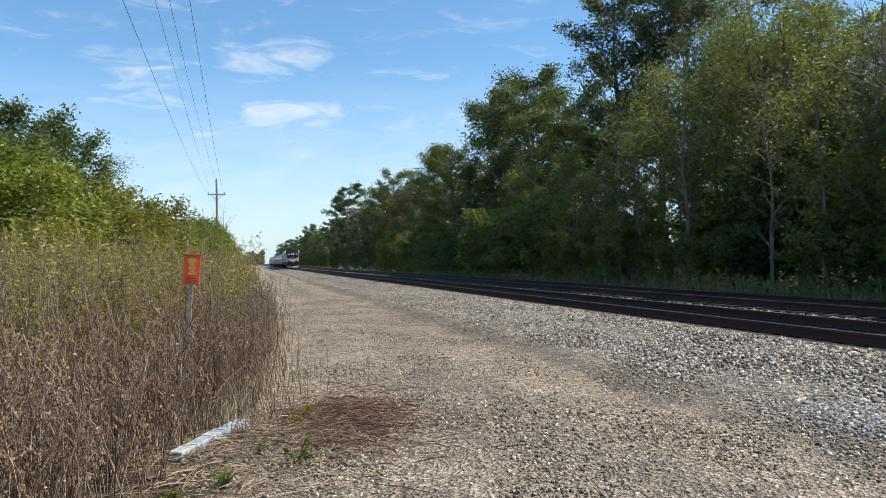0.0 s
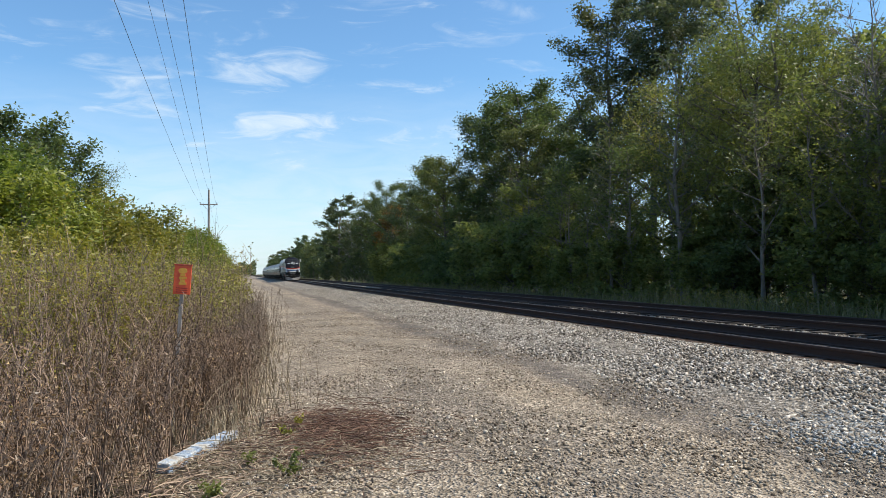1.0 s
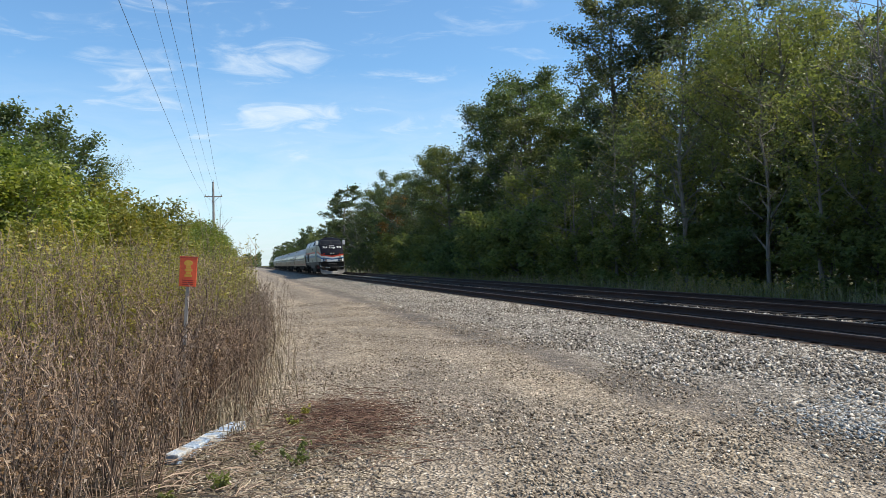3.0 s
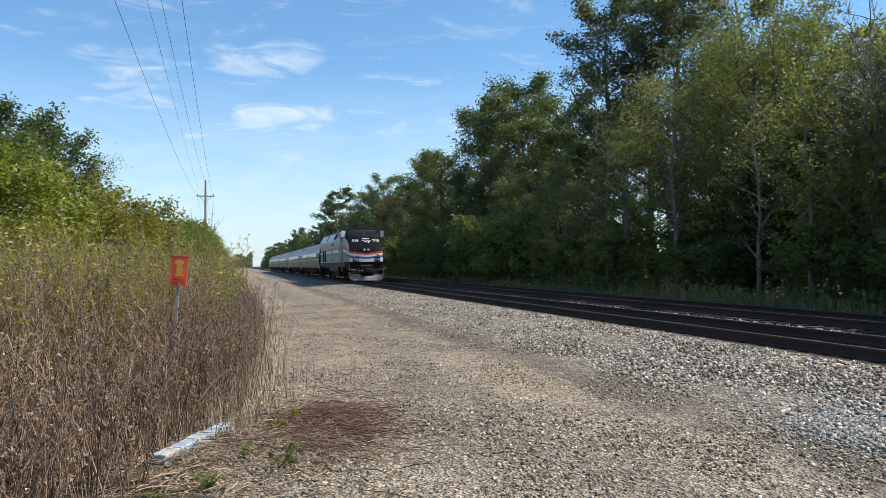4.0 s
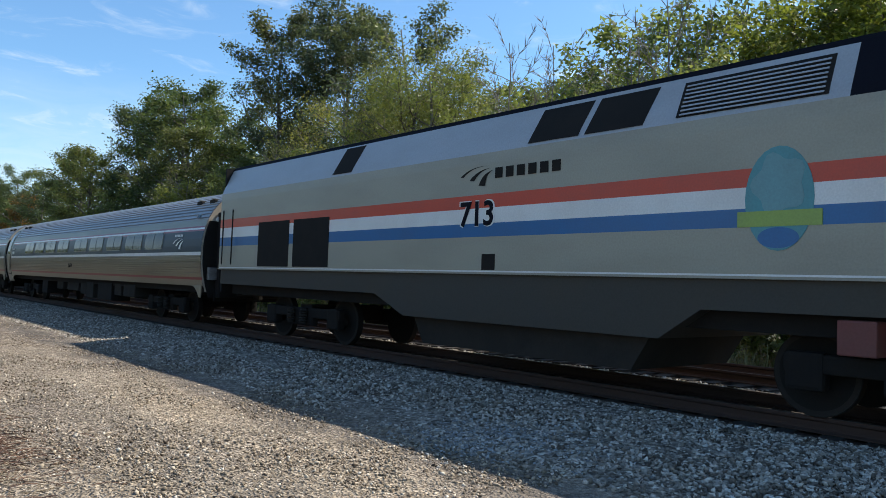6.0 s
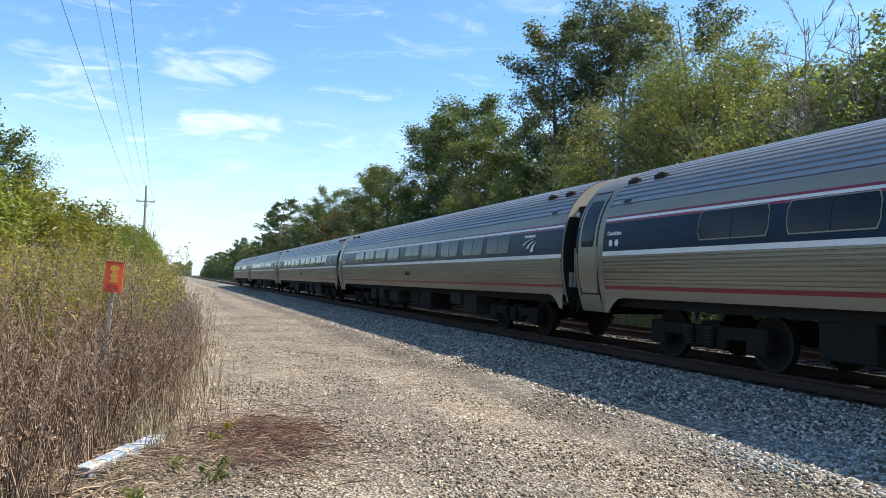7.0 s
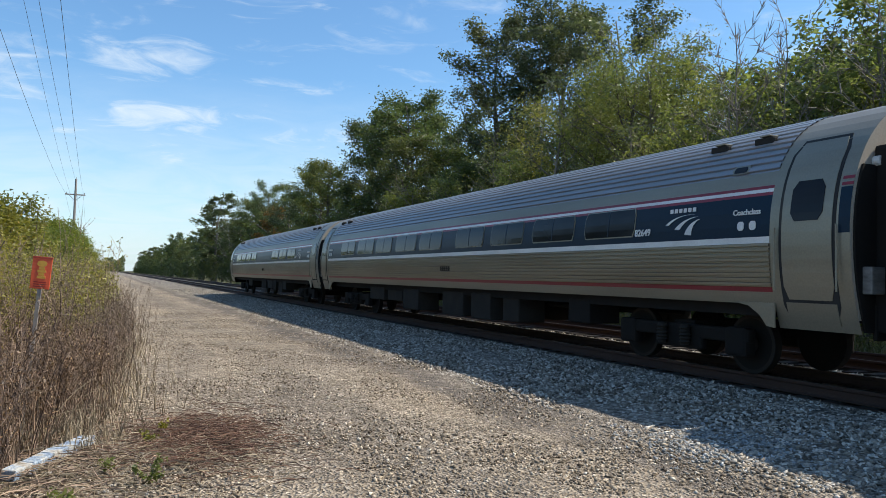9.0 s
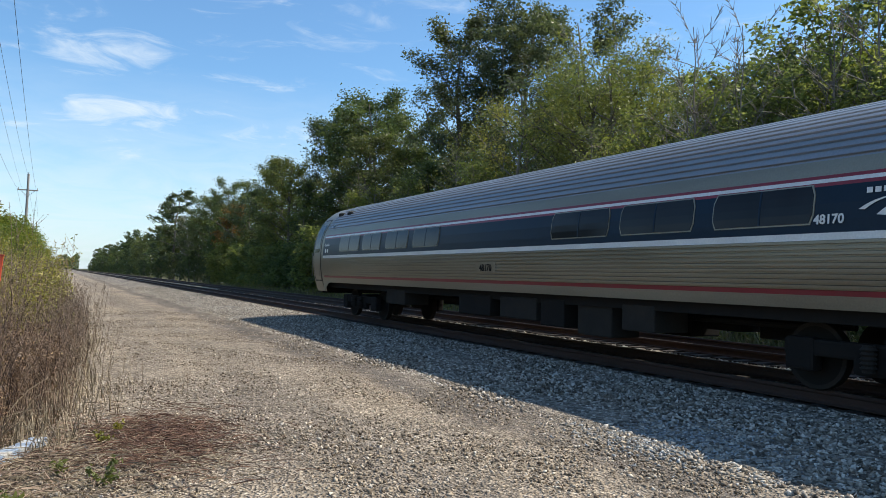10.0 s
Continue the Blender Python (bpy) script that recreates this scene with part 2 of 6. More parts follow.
lens.color((0.20, 0.20, 0.20))
lens.b.inputs["Emission Color"].default_value = (1.0, 0.93, 0.80, 1)
lens.b.inputs["Emission Strength"].default_value = 0.08
LENS = lens.m
BLUE_LENS = grimy("bluish_lamp_glass", (0.20, 0.30, 0.50), 0.12, 0.2)
RED_LENS = grimy("red_lamp_glass", (0.42, 0.02, 0.02), 0.15)
ORANGE = grimy("orange_marker_plastic", (0.92, 0.13, 0.045), 0.5, 0, (0.6, 0.08, 0.04), 0.35)
YELLOW_MARK = grimy("yellow_marking", (0.85, 0.42, 0.05), 0.5)
POLE_WOOD = grimy("weathered_pole_wood", (0.38, 0.34, 0.30), 0.9, 0, (0.14, 0.12, 0.10), 0.6, (4, 4, 0.3), 2)
WIRE = grimy("wire_metal", (0.16, 0.16, 0.17), 0.6, 0.5)
bb = Mat("flaking_blue_white_paint", 0.75)
bb.color(bb.mixc(1.0, bb.ramp(bb.noise(7, 5), [(0.36, (0.20, 0.26, 0.36)), (0.47, (0.34, 0.42, 0.52)), (0.55, (0.52, 0.52, 0.50)), (0.68, (0.30, 0.25, 0.19))]),
                 bb.ramp(bb.noise(55, 4), [(0.35, (0.55,) * 3), (0.65, (1.1,) * 3)]), "MULTIPLY"))
bb.bump(bb.noise(45, 4), 0.5, 0.01)
BEAM_BLUE = bb.m
GREEN_TEAL = grimy("teal_emblem", (0.08, 0.30, 0.33), 0.4)
LIME = grimy("lime_emblem", (0.30, 0.42, 0.08), 0.4)


# ---------- mesh helpers ----------
def part(name, bm, material, parent=None, label="", smooth=False):
    """Links a bmesh or a mesh as one object, under a thing or part."""
    if isinstance(bm, bpy.types.Mesh):
        me = bm
    else:
        me = bpy.data.meshes.new(name)
        bm.to_mesh(me)
        bm.free()
    if not me.materials:
        me.materials.append(material)
    if smooth:
        me.polygons.foreach_set("use_smooth", [True] * len(me.polygons))
    ob = new(name, me)
    ob.parent = parent
    if label:
        tagged(ob, label)
    return ob


def mesh(name, verts, faces):
    me = bpy.data.meshes.new(name)
    me.from_pydata([tuple(v) for v in verts], [], faces)
    me.update()
    return me


def quads(name, pts):
    """A mesh of loose quads from an (n, 4, 3) array, quickly."""
    n = len(pts)
    me = bpy.data.meshes.new(name)
    me.vertices.add(4 * n)
    me.vertices.foreach_set("co", np.asarray(pts, np.float32).ravel())
    me.loops.add(4 * n)
    me.loops.foreach_set("vertex_index", np.arange(4 * n, dtype=np.int32))
    me.polygons.add(n)
    me.polygons.foreach_set("loop_start", np.arange(0, 4 * n, 4, dtype=np.int32))
    me.update(calc_edges=True)
    return me


def tris(name, verts, faces):
    me = bpy.data.meshes.new(name)
    me.vertices.add(len(verts))
    me.vertices.foreach_set("co", np.asarray(verts, np.float32).ravel())
    me.loops.add(3 * len(faces))
    me.loops.foreach_set("vertex_index", np.asarray(faces, np.int32).ravel())
    me.polygons.add(len(faces))
    me.polygons.foreach_set("loop_start", np.arange(0, 3 * len(faces), 3, dtype=np.int32))
    me.update(calc_edges=True)
    return me


def add_box(bm, x0, x1, y0, y1, z0, z1, bevel=0.0):
    r = bmesh.ops.create_cube(bm, size=1, matrix=Matrix.LocRotScale(((x0 + x1) / 2, (y0 + y1) / 2, (z0 + z1) / 2), None, (x1 - x0, y1 - y0, z1 - z0)))
    if bevel:
        edges = list({e for v in r["verts"] for e in v.link_edges})
        bmesh.ops.bevel(bm, geom=edges, offset=bevel, segments=2, affect="EDGES", profile=0.6)
    return bm


def box(x0, x1, y0, y1, z0, z1, bevel=0.0):
    return add_box(bmesh.new(), x0, x1, y0, y1, z0, z1, bevel)


def add_rod(bm, a, b_, r, seg=8, r2=None):
    a, b_ = Vector(a), Vector(b_)
    d = b_ - a
    m = Matrix.Translation((a + b_) / 2) @ d.to_track_quat("Z", "Y").to_matrix().to_4x4()
    bmesh.ops.create_cone(bm, cap_ends=True, segments=seg, radius1=r, radius2=r if r2 is None else r2, depth=d.length, matrix=m)
    return bm


def rod(a, b_, r, seg=8, r2=None):
    return add_rod(bmesh.new(), a, b_, r, seg, r2)


def tubes(runs, sides=5):
    """Vertices and faces of tapering tubes: runs of [(point, radius), ...]."""
    verts, faces = [], []
    for run in runs:
        base = len(verts)
        for k, (p, r) in enumerate(run):
            q = run[min(k + 1, len(run) - 1)][0] - run[max(k - 1, 0)][0]
            u = q.orthogonal().normalized() if q.length > 1e-6 else Vector((1, 0, 0))
            w = q.cross(u).normalized()
            for s in range(sides):
                a = 2 * math.pi * s / sides
                verts.append(p + (u * math.cos(a) + w * math.sin(a)) * r)
        for k in range(len(run) - 1):
            for s in range(sides):
                i, j = base + k * sides + s, base + k * sides + (s + 1) % sides
                faces.append((i, j, j + sides, i + sides))
    return verts, faces


def panel_grid(rows):
    """A bmesh sheet over a grid of points."""
    bm = bmesh.new()
    vs = [[bm.verts.new(p) for p in row] for row in rows]
    for a, c in zip(vs, vs[1:]):
        for i in range(len(a) - 1):
            bm.faces.new((a[i], a[i + 1], c[i + 1], c[i]))
    return bm


def thing(name, label, category, group="", kind="", at=None):
    e = new(name)
    e.empty_display_size = 0.2
    tagged(e, label, category, group, kind)
    if at is not None:
        e.matrix_basis = at
    return e


def letters(text, size, depth=0.004):
    """Mesh of a short text with the built-in font, lying in its xy plane, centred."""
    cu = bpy.data.curves.new("text", "FONT")
    cu.body, cu.size, cu.extrude, cu.align_x, cu.align_y = text, size, depth, "CENTER", "CENTER"
    cu.offset, cu.resolution_u = size * 0.022, 3
    tmp = bpy.data.objects.new("text", cu)
    scene.collection.objects.link(tmp)
    me = bpy.data.meshes.new_from_object(tmp.evaluated_get(bpy.context.evaluated_depsgraph_get()))
    bpy.data.objects.remove(tmp)
    me.materials.clear()
    return me


# ---------- ground ----------
RAIL_X = 9.18                      # near rail of the near track; rail tops lie at z = 0
TRACK_X = (RAIL_X + 0.755, RAIL_X + 0.755 + 3.85)
GROUND_PROFILE = [(-1600, -2.0), (-60, -0.9), (-12, -0.55), (-3, -0.42), (-0.5, -0.38), (2, -0.36), (4.4, -0.36), (5.2, -0.39), (5.9, -0.34), (7.0, -0.245),
                  (8.1, -0.195), (8.6, -0.185), (9.0, -0.185), (9.3, -0.31), (10.0, -0.29), (10.3, -0.215), (10.58, -0.19), (10.85, -0.20), (11.2, -0.205), (12.3, -0.225), (12.8, -0.22), (13.1, -0.31), (14.3, -0.31), (14.7, -0.19), (15.2, -0.20), (15.8, -0.28), (17.0, -0.62), (19, -0.70), (40, -0.6), (1600, -2.0)]


def ground_z(x):
    for (xa, za), (xb, zb) in zip(GROUND_PROFILE, GROUND_PROFILE[1:]):
        if x <= xb:
            return za + (zb - za) * (x - xa) / (xb - xa)
    return GROUND_PROFILE[-1][1]


def make_ground():
    gm = Mat("ground_gravel_and_soil", 0.95, 0, 0.2)
    v1 = gm.n.new("ShaderNodeTexVoronoi")
    v1.inputs["Scale"].default_value = 36
    gm.l.new(gm.tc, v1.inputs["Vector"])
    v2 = gm.n.new("ShaderNodeTexVoronoi")
    v2.inputs["Scale"].default_value = 17
    gm.l.new(gm.tc, v2.inputs["Vector"])
    xyz = gm.n.new("ShaderNodeSeparateXYZ")
    gm.l.new(gm.tc, xyz.inputs[0])
    wob = gm.noise(0.9, 5, (1, 0.4, 1))

    def mth(op, a, b_=None, c=None):
        n = gm.n.new("ShaderNodeMath")
        n.operation = op
        for s, v in zip(n.inputs, (a, b_, c)):
            if v is None:
                continue
            if isinstance(v, (int, float)):
                s.default_value = v
            else:
                gm.l.new(v, s)
        return n.outputs[0]

    def smooth(src, lo, hi):
        r = gm.n.new("ShaderNodeMapRange")
        r.interpolation_type = "SMOOTHSTEP"
        r.inputs[1].default_value, r.inputs[2].default_value = lo, hi
        gm.l.new(src, r.inputs[0])
        return r.outputs[0]

    xw = mth("MULTIPLY_ADD", wob, 1.8, mth("ADD", xyz.outputs[0], -0.9))
    gravel = gm.ramp(v1.outputs["Color"], [(0.1, (0.165, 0.134, 0.102)), (0.5, (0.325, 0.272, 0.210)), (0.9, (0.54, 0.465, 0.37))])
    gravel = gm.mixc(1.0, gravel, gm.ramp(gm.noise(0.5, 7, (1, 0.3, 1)), [(0.30, (0.70, 0.68, 0.68)), (0.5, (1.0, 0.98, 0.95)), (0.72, (1.22, 1.16, 1.06))]), "MULTIPLY")
    # wheel tracks of darker, crushed stone run along the line
    t1 = mth("SUBTRACT", 1.0, smooth(mth("ABSOLUTE", mth("ADD", xw, -5.05)), 0.1, 0.75))
    t2 = mth("SUBTRACT", 1.0, smooth(mth("ABSOLUTE", mth("ADD", xw, -2.9)), 0.1, 0.8))
    gravel = gm.mixc(mth("MULTIPLY", t1, 0.65), gravel, (0.125, 0.112, 0.105))
    gravel = gm.mixc(mth("MULTIPLY", t2, 0.20), gravel, (0.15, 0.135, 0.12))
    pale = gm.ramp(v2.outputs["Color"], [(0.1, (0.10, 0.086, 0.070)), (0.5, (0.25, 0.22, 0.18)), (0.9, (0.48, 0.43, 0.36))])
    col = gm.mixc(smooth(xw, 5.2, 6.1), gravel, pale)
    red = mth("ADD", mth("POWER", mth("DIVIDE", mth("ADD", xyz.outputs[0], -0.95), 0.75), 2.0), mth("POWER", mth("DIVIDE", mth("ADD", xyz.outputs[1], -8.4), 1.35), 2.0))
    red = mth("MULTIPLY_ADD", wob, 1.6, red)
    col = gm.mixc(mth("SUBTRACT", 0.65, mth("MULTIPLY", smooth(red, 0.5, 2.2), 0.65)), col,
                  gm.mixc(gm.noise(40, 4), (0.095, 0.058, 0.038), (0.24, 0.165, 0.11)))
    soil = gm.ramp(gm.noise(2.0, 7), [(0.3, (0.05, 0.04, 0.024)), (0.55, (0.12, 0.095, 0.055)), (0.78, (0.20, 0.16, 0.09))])
    col = gm.mixc(smooth(xw, 0.25, -0.75), col, soil)
    for rx in (RAIL_X - 0.04, RAIL_X + 1.72, RAIL_X + 3.81, RAIL_X + 5.40):
        near = mth("SUBTRACT", 1.0, smooth(mth("ABSOLUTE", mth("ADD", xyz.outputs[0], mth("MULTIPLY_ADD", wob, 0.25, -0.125 - rx))), 0.22, 0.42))
        col = gm.mixc(mth("MULTIPLY", near, 0.92), col, gm.mixc(gm.noise(30, 4), (0.035, 0.020, 0.014), (0.110, 0.066, 0.045)))
    woods = gm.ramp(gm.noise(1.1, 7), [(0.3, (0.035, 0.032, 0.016)), (0.6, (0.085, 0.085, 0.03)), (0.8, (0.14, 0.14, 0.05))])
    col = gm.mixc(smooth(xw, 15.2, 16.2), col, woods)
    col = gm.mixc(1.0, col, gm.ramp(gm.noise(140, 3), [(0.3, (0.62,) * 3), (0.7, (1.18,) * 3)]), "MULTIPLY")
    for sc, lo, hi in ((1.7, 0.80, 1.16), (6.0, 0.72, 1.22), (17.0, 0.70, 1.25)):
        col = gm.mixc(1.0, col, gm.ramp(gm.noise(sc, 3), [(0.32, (lo,) * 3), (0.68, (hi,) * 3)]), "MULTIPLY")
    gm.color(col)
    gm.bump(mth("ADD", v1.outputs["Distance"], mth("MULTIPLY", v2.outputs["Distance"], 1.2)), 0.9, 0.035)
    xs = sorted({p[0] for p in GROUND_PROFILE} | {-0.1 + 0.35 * i for i in range(-9, 26)} | {-400, -150, -30, 60, 150, 400})
    ys = [-300, -100, -40, -15] + [-8 + 0.5 * i for i in range(90)] + [38, 42, 48, 56, 70, 90, 120, 160, 220, 320, 480, 750, 1200, 2500]
    rows = []
    for y in ys:
        row = []
        for x in xs:
            z = ground_z(x)
            if -60 < x < 8.3 or x > 16:
                z += 0.035 * noise.noise(Vector((x * 0.9, y * 0.45, 3))) + 0.014 * noise.noise(Vector((x * 3, y * 3, 8)))
            row.append((x, y, z))
        rows.append(row)
    ob = part("ground", panel_grid(rows), gm.m, None, smooth=True)
    tagged(ob, "grey-brown gravel track and pale ballast, earthy towards the woods", "ground", kind="structure")


make_ground()


def scatter_stones(name, label, count, seed, region, size, material):
    """Many angular stones lying on the ground: one uncountable mesh."""
    r = np.random.RandomState(seed)
    x, y = region(r, count)
    keep = np.isfinite(x)
    x, y = x[keep], y[keep]
    n = len(x)
    z = np.array([ground_z(v) for v in x])
    cube = np.array([(1, 0.5, 0), (-1, 0.4, 0.1), (0.3, 1, 0), (-0.2, -1, 0), (0.2, 0.1, 1), (0, 0, -1)], float)
    f = np.array([(0, 2, 4), (2, 1, 4), (1, 3, 4), (3, 0, 4), (2, 0, 5), (1, 2, 5), (3, 1, 5), (0, 3, 5)])
    s = size(r, n)
    v = cube[None] * (1 + r.uniform(-0.45, 0.35, (n, 6, 3)) + r.uniform(-0.1, 0.1, (n, 6, 3))) * 0.95 * s[:, None, None] * np.stack([r.uniform(0.8, 1.35, n), r.uniform(0.6, 1.1, n), r.uniform(0.4, 0.85, n)], -1)[:, None]
    q = np.stack([np.cos(r.uniform(0, math.pi, n)), r.normal(0, 0.22, n), r.normal(0, 0.22, n), np.sin(r.uniform(0, math.pi, n))], -1)
    q /= np.linalg.norm(q, axis=1)[:, None]
    w, a, b_, c = q.T
    rot = np.stack([np.stack([1 - 2 * (b_ * b_ + c * c), 2 * (a * b_ - c * w), 2 * (a * c + b_ * w)], -1),
                    np.stack([2 * (a * b_ + c * w), 1 - 2 * (a * a + c * c), 2 * (b_ * c - a * w)], -1),
                    np.stack([2 * (a * c - b_ * w), 2 * (b_ * c + a * w), 1 - 2 * (a * a + b_ * b_)], -1)], 1)
    v = np.einsum("nij,nkj->nki", rot, v)
    v += np.stack([x, y, z + 0.15 * s], -1)[:, None]
    faces = (f[None] + 6 * np.arange(n)[:, None, None]).reshape(-1, 3)
    ob = part(name, tris(name, v.reshape(-1, 3), faces), material)
    tagged(ob, label, "gravel", kind="stuff")


def log_y(r, n, lo, hi):
    return np.exp(r.uniform(math.log(lo), math.log(hi), n))


def ballast_region(r, n):
    y = log_y(r, n, 4.0, 80.0) - 2.0
    x = 5.5 + 3.25 * r.rand(n) ** 0.85
    x = np.where(r.rand(n) < 0.22, r.uniform(11.2, 12.6, n), x)
    return x, y


scatter_stones("ballast_stones", "pale angular crushed-stone ballast along the rails", 50000, 3, ballast_region,
               lambda r, n: r.uniform(0.018, 0.044, n), STONE_PALE)
scatter_stones("gravel_stones", "small grey-brown gravel spread over the service track", 36000, 5,
               lambda r, n: (r.uniform(-0.7, 5.9, n), log_y(r, n, 4.6, 34.0)), lambda r, n: 0.009 + 0.022 * r.rand(n) ** 2.2, STONE_BROWN)
scatter_stones("loose_stones", "larger pale stones lying loose by the dry weeds", 240, 6,
               lambda r, n: (r.normal(0.15, 0.55, n), r.normal(7.0, 0.9, n)), lambda r, n: r.uniform(0.012, 0.036, n), STONE_PALE)
scatter_stones("bluish_gravel", "thin spill of bluish grey crushed stone", 2600, 7,
               lambda r, n: (r.normal(6.1, 0.36, n), r.normal(6.3, 0.62, n)), lambda r, n: r.uniform(0.012, 0.032, n), STONE_BLUE)


# ---------- tracks ----------
def rail_profile():
    h = [(0.075, -0.180), (0.075, -0.168), (0.020, -0.150), (0.0085, -0.125), (0.0085, -0.060), (0.034, -0.040), (0.036, -0.010), (0.028, 0.0)]
    return h + [(-x, z) for x, z in reversed(h)]


def make_track(x0, label, lo, hi):
    tr = thing("railway_track", label, "railway track", "two parallel tracks", at=pose(x0, 0, 0))
    for dx in (-0.755, 0.755):
        prof = rail_profile()
        bm = bmesh.new()
        ys = [-80, -20, 0, 20, 60, 150, 400, 1500]
        rings = [[bm.verts.new((dx + px, y, pz)) for px, pz in prof] for y in ys]
        for a, c in zip(rings, rings[1:]):
            for i in range(len(prof)):
                j = (i + 1) % len(prof)
                bm.faces.new((a[i], a[j], c[j], c[i]))
        rail = part("rail", bm, RUST, tr)
        part("running_surface", box(dx - 0.027, dx + 0.027, -80, 1500, 0.0, 0.003), RAIL_TOP, rail, "worn shiny rail head")
    tie = box(-1.3, 1.3, -0.115, 0.115, -0.36, -0.182)
    me = bpy.data.meshes.new("tie")
    tie.to_mesh(me)
    tie.free()
    me.materials.append(TIE)
    r = random.Random(7)
    y = lo
    while y < hi:
        ob = new("tie", me)
        ob.parent = tr
        ob.matrix_basis = pose(r.uniform(-0.05, 0.05), y, r.uniform(-0.012, 0.004), 0, 0, r.uniform(-1.2, 1.2))
        y += 0.51 + r.uniform(-0.03, 0.03)
    return tr


make_track(TRACK_X[0], "rusty near rails on dark timber ties in pale ballast", -10, 110)
make_track(TRACK_X[1], "rusty far rails on dark timber ties in pale ballast", -10, 70)


# ---------- plants ----------
def leaf_quads(centres, r, size, droop=0.0, slim=0.45):
    """Diamond-shaped, folded leaves round given centres."""
    n = len(centres)
    a = r.normal(size=(n, 3))
    a[:, 2] -= droop
    a /= np.linalg.norm(a, axis=1)[:, None]
    b_ = np.cross(a, r.normal(size=(n, 3)))
    b_ /= np.linalg.norm(b_, axis=1)[:, None] + 1e-9
    s = (size * r.uniform(0.6, 1.35, n))[:, None]
    up = np.cross(a, b_) * s * 0.12
    return np.stack([centres - a * s, centres + b_ * s * slim + up, centres + a * s, centres - b_ * s * slim + up], 1)


def grow(seed, height, trunk_r, spread, start, limbs, rise=0.5, twigs=5, lean=0.03, forks=0):
    """A branching frame: trunk, limbs, twigs. Returns tube runs and twig points where leaves sit."""
    r = random.Random(seed)
    runs, tips = [], []
    n = 9
    off = Vector((0, 0, 0))
    trunk = []
    for k in range(n + 1):
        f = k / n
        off = off + Vector((r.uniform(-1, 1), r.uniform(-1, 1), 0)) * height * lean * 0.5
        trunk.append((Vector((off.x, off.y, f * height * 0.96)), trunk_r * (1 - 0.93 * f) + 0.008))
    runs.append(trunk)
    for i in range(limbs):
        f = start + (0.98 - start) * (i + r.random()) / limbs
        k = min(int(f * n), n - 1)
        t = f * n - k
        base = trunk[k][0].lerp(trunk[k + 1][0], t)
        br = trunk[k][1] * (1 - t) + trunk[k + 1][1] * t
        ang = i * 2.399 + r.uniform(-0.5, 0.5)
        shape = math.sin(math.pi * min(1.0, 0.18 + 0.80 * (f - start) / (1 - start))) ** 0.75
        length = spread * (0.35 + 0.75 * shape) * r.uniform(0.75, 1.15)
        d = Vector((math.cos(ang), math.sin(ang), rise * r.uniform(0.5, 1.4)))
        p, run = base.copy(), [(base, br * 0.55 + 0.006)]
        steps = 5
        for s in range(steps):
            d = (d + Vector((r.uniform(-0.25, 0.25), r.uniform(-0.25, 0.25), r.uniform(-0.12, 0.22)))).normalized()
            p = p + d * length / steps
            run.append((p.copy(), (br * 0.55) * (1 - (s + 1) / (steps + 0.4)) + 0.005))
            if s >= 1:
                for _ in range(twigs // 2 + (r.random() < 0.5)):
                    td = (d + Vector((r.uniform(-1, 1), r.uniform(-1, 1), r.uniform(-0.5, 0.8)))).normalized()
                    tl = length * r.uniform(0.14, 0.30)
                    e = p + td * tl
                    runs.append([(p.copy(), 0.012 + br * 0.08), (p.lerp(e, 0.5) + Vector((0, 0, r.uniform(-0.05, 0.1))), 0.009), (e, 0.004)])
                    tips.append((p.lerp(e, 0.6), e))
        tips.append((run[-2][0], run[-1][0]))
        runs.append(run)
    tips.append((trunk[-2][0], trunk[-1][0]))
    return runs, tips


def leaf_tris(centres, r, size, droop=0.0, slim=0.45):
    """Pointed leaves, one triangle each."""
    n = len(centres)
    a = r.normal(size=(n, 3))
    a[:, 2] -= droop
    a /= np.linalg.norm(a, axis=1)[:, None]
    a[:, 2] *= 0.6
    b_ = np.cross(a, r.normal(size=(n, 3)) * 0.8 + np.array([0.45, -0.1, 0.9]))
    b_ /= np.linalg.norm(b_, axis=1)[:, None] + 1e-9
    s = (size * r.uniform(0.6, 1.4, n))[:, None]
    v = np.stack([centres - a * s * 0.8 - b_ * s * slim, centres - a * s * 0.5 + b_ * s * slim, centres + a * s], 1)
    return tris("crown", v.reshape(-1, 3), np.arange(3 * n).reshape(-1, 3))


def crown_points(tips, r, per, radius, share=0.86):
    """Leaves in dense clumps round a share of the twigs, with gaps between the clumps."""
    out = []
    for a, e in tips:
        if r.rand() > share:
            m = max(1, int(per * 0.12))
            c, spread = np.array(a) * np.ones((m, 1)), radius * 0.8
        else:
            m = max(3, int(per * r.uniform(0.5, 1.35)))
            t = r.rand(m, 1)
            c, spread = np.array(a) * (1 - t) + np.array(e) * t, radius * 0.40
        out.append(c + r.normal(size=(m, 3)) * spread * np.array([1.0, 1.0, 0.62]))
    return np.concatenate(out)


TREE_KINDS = {}


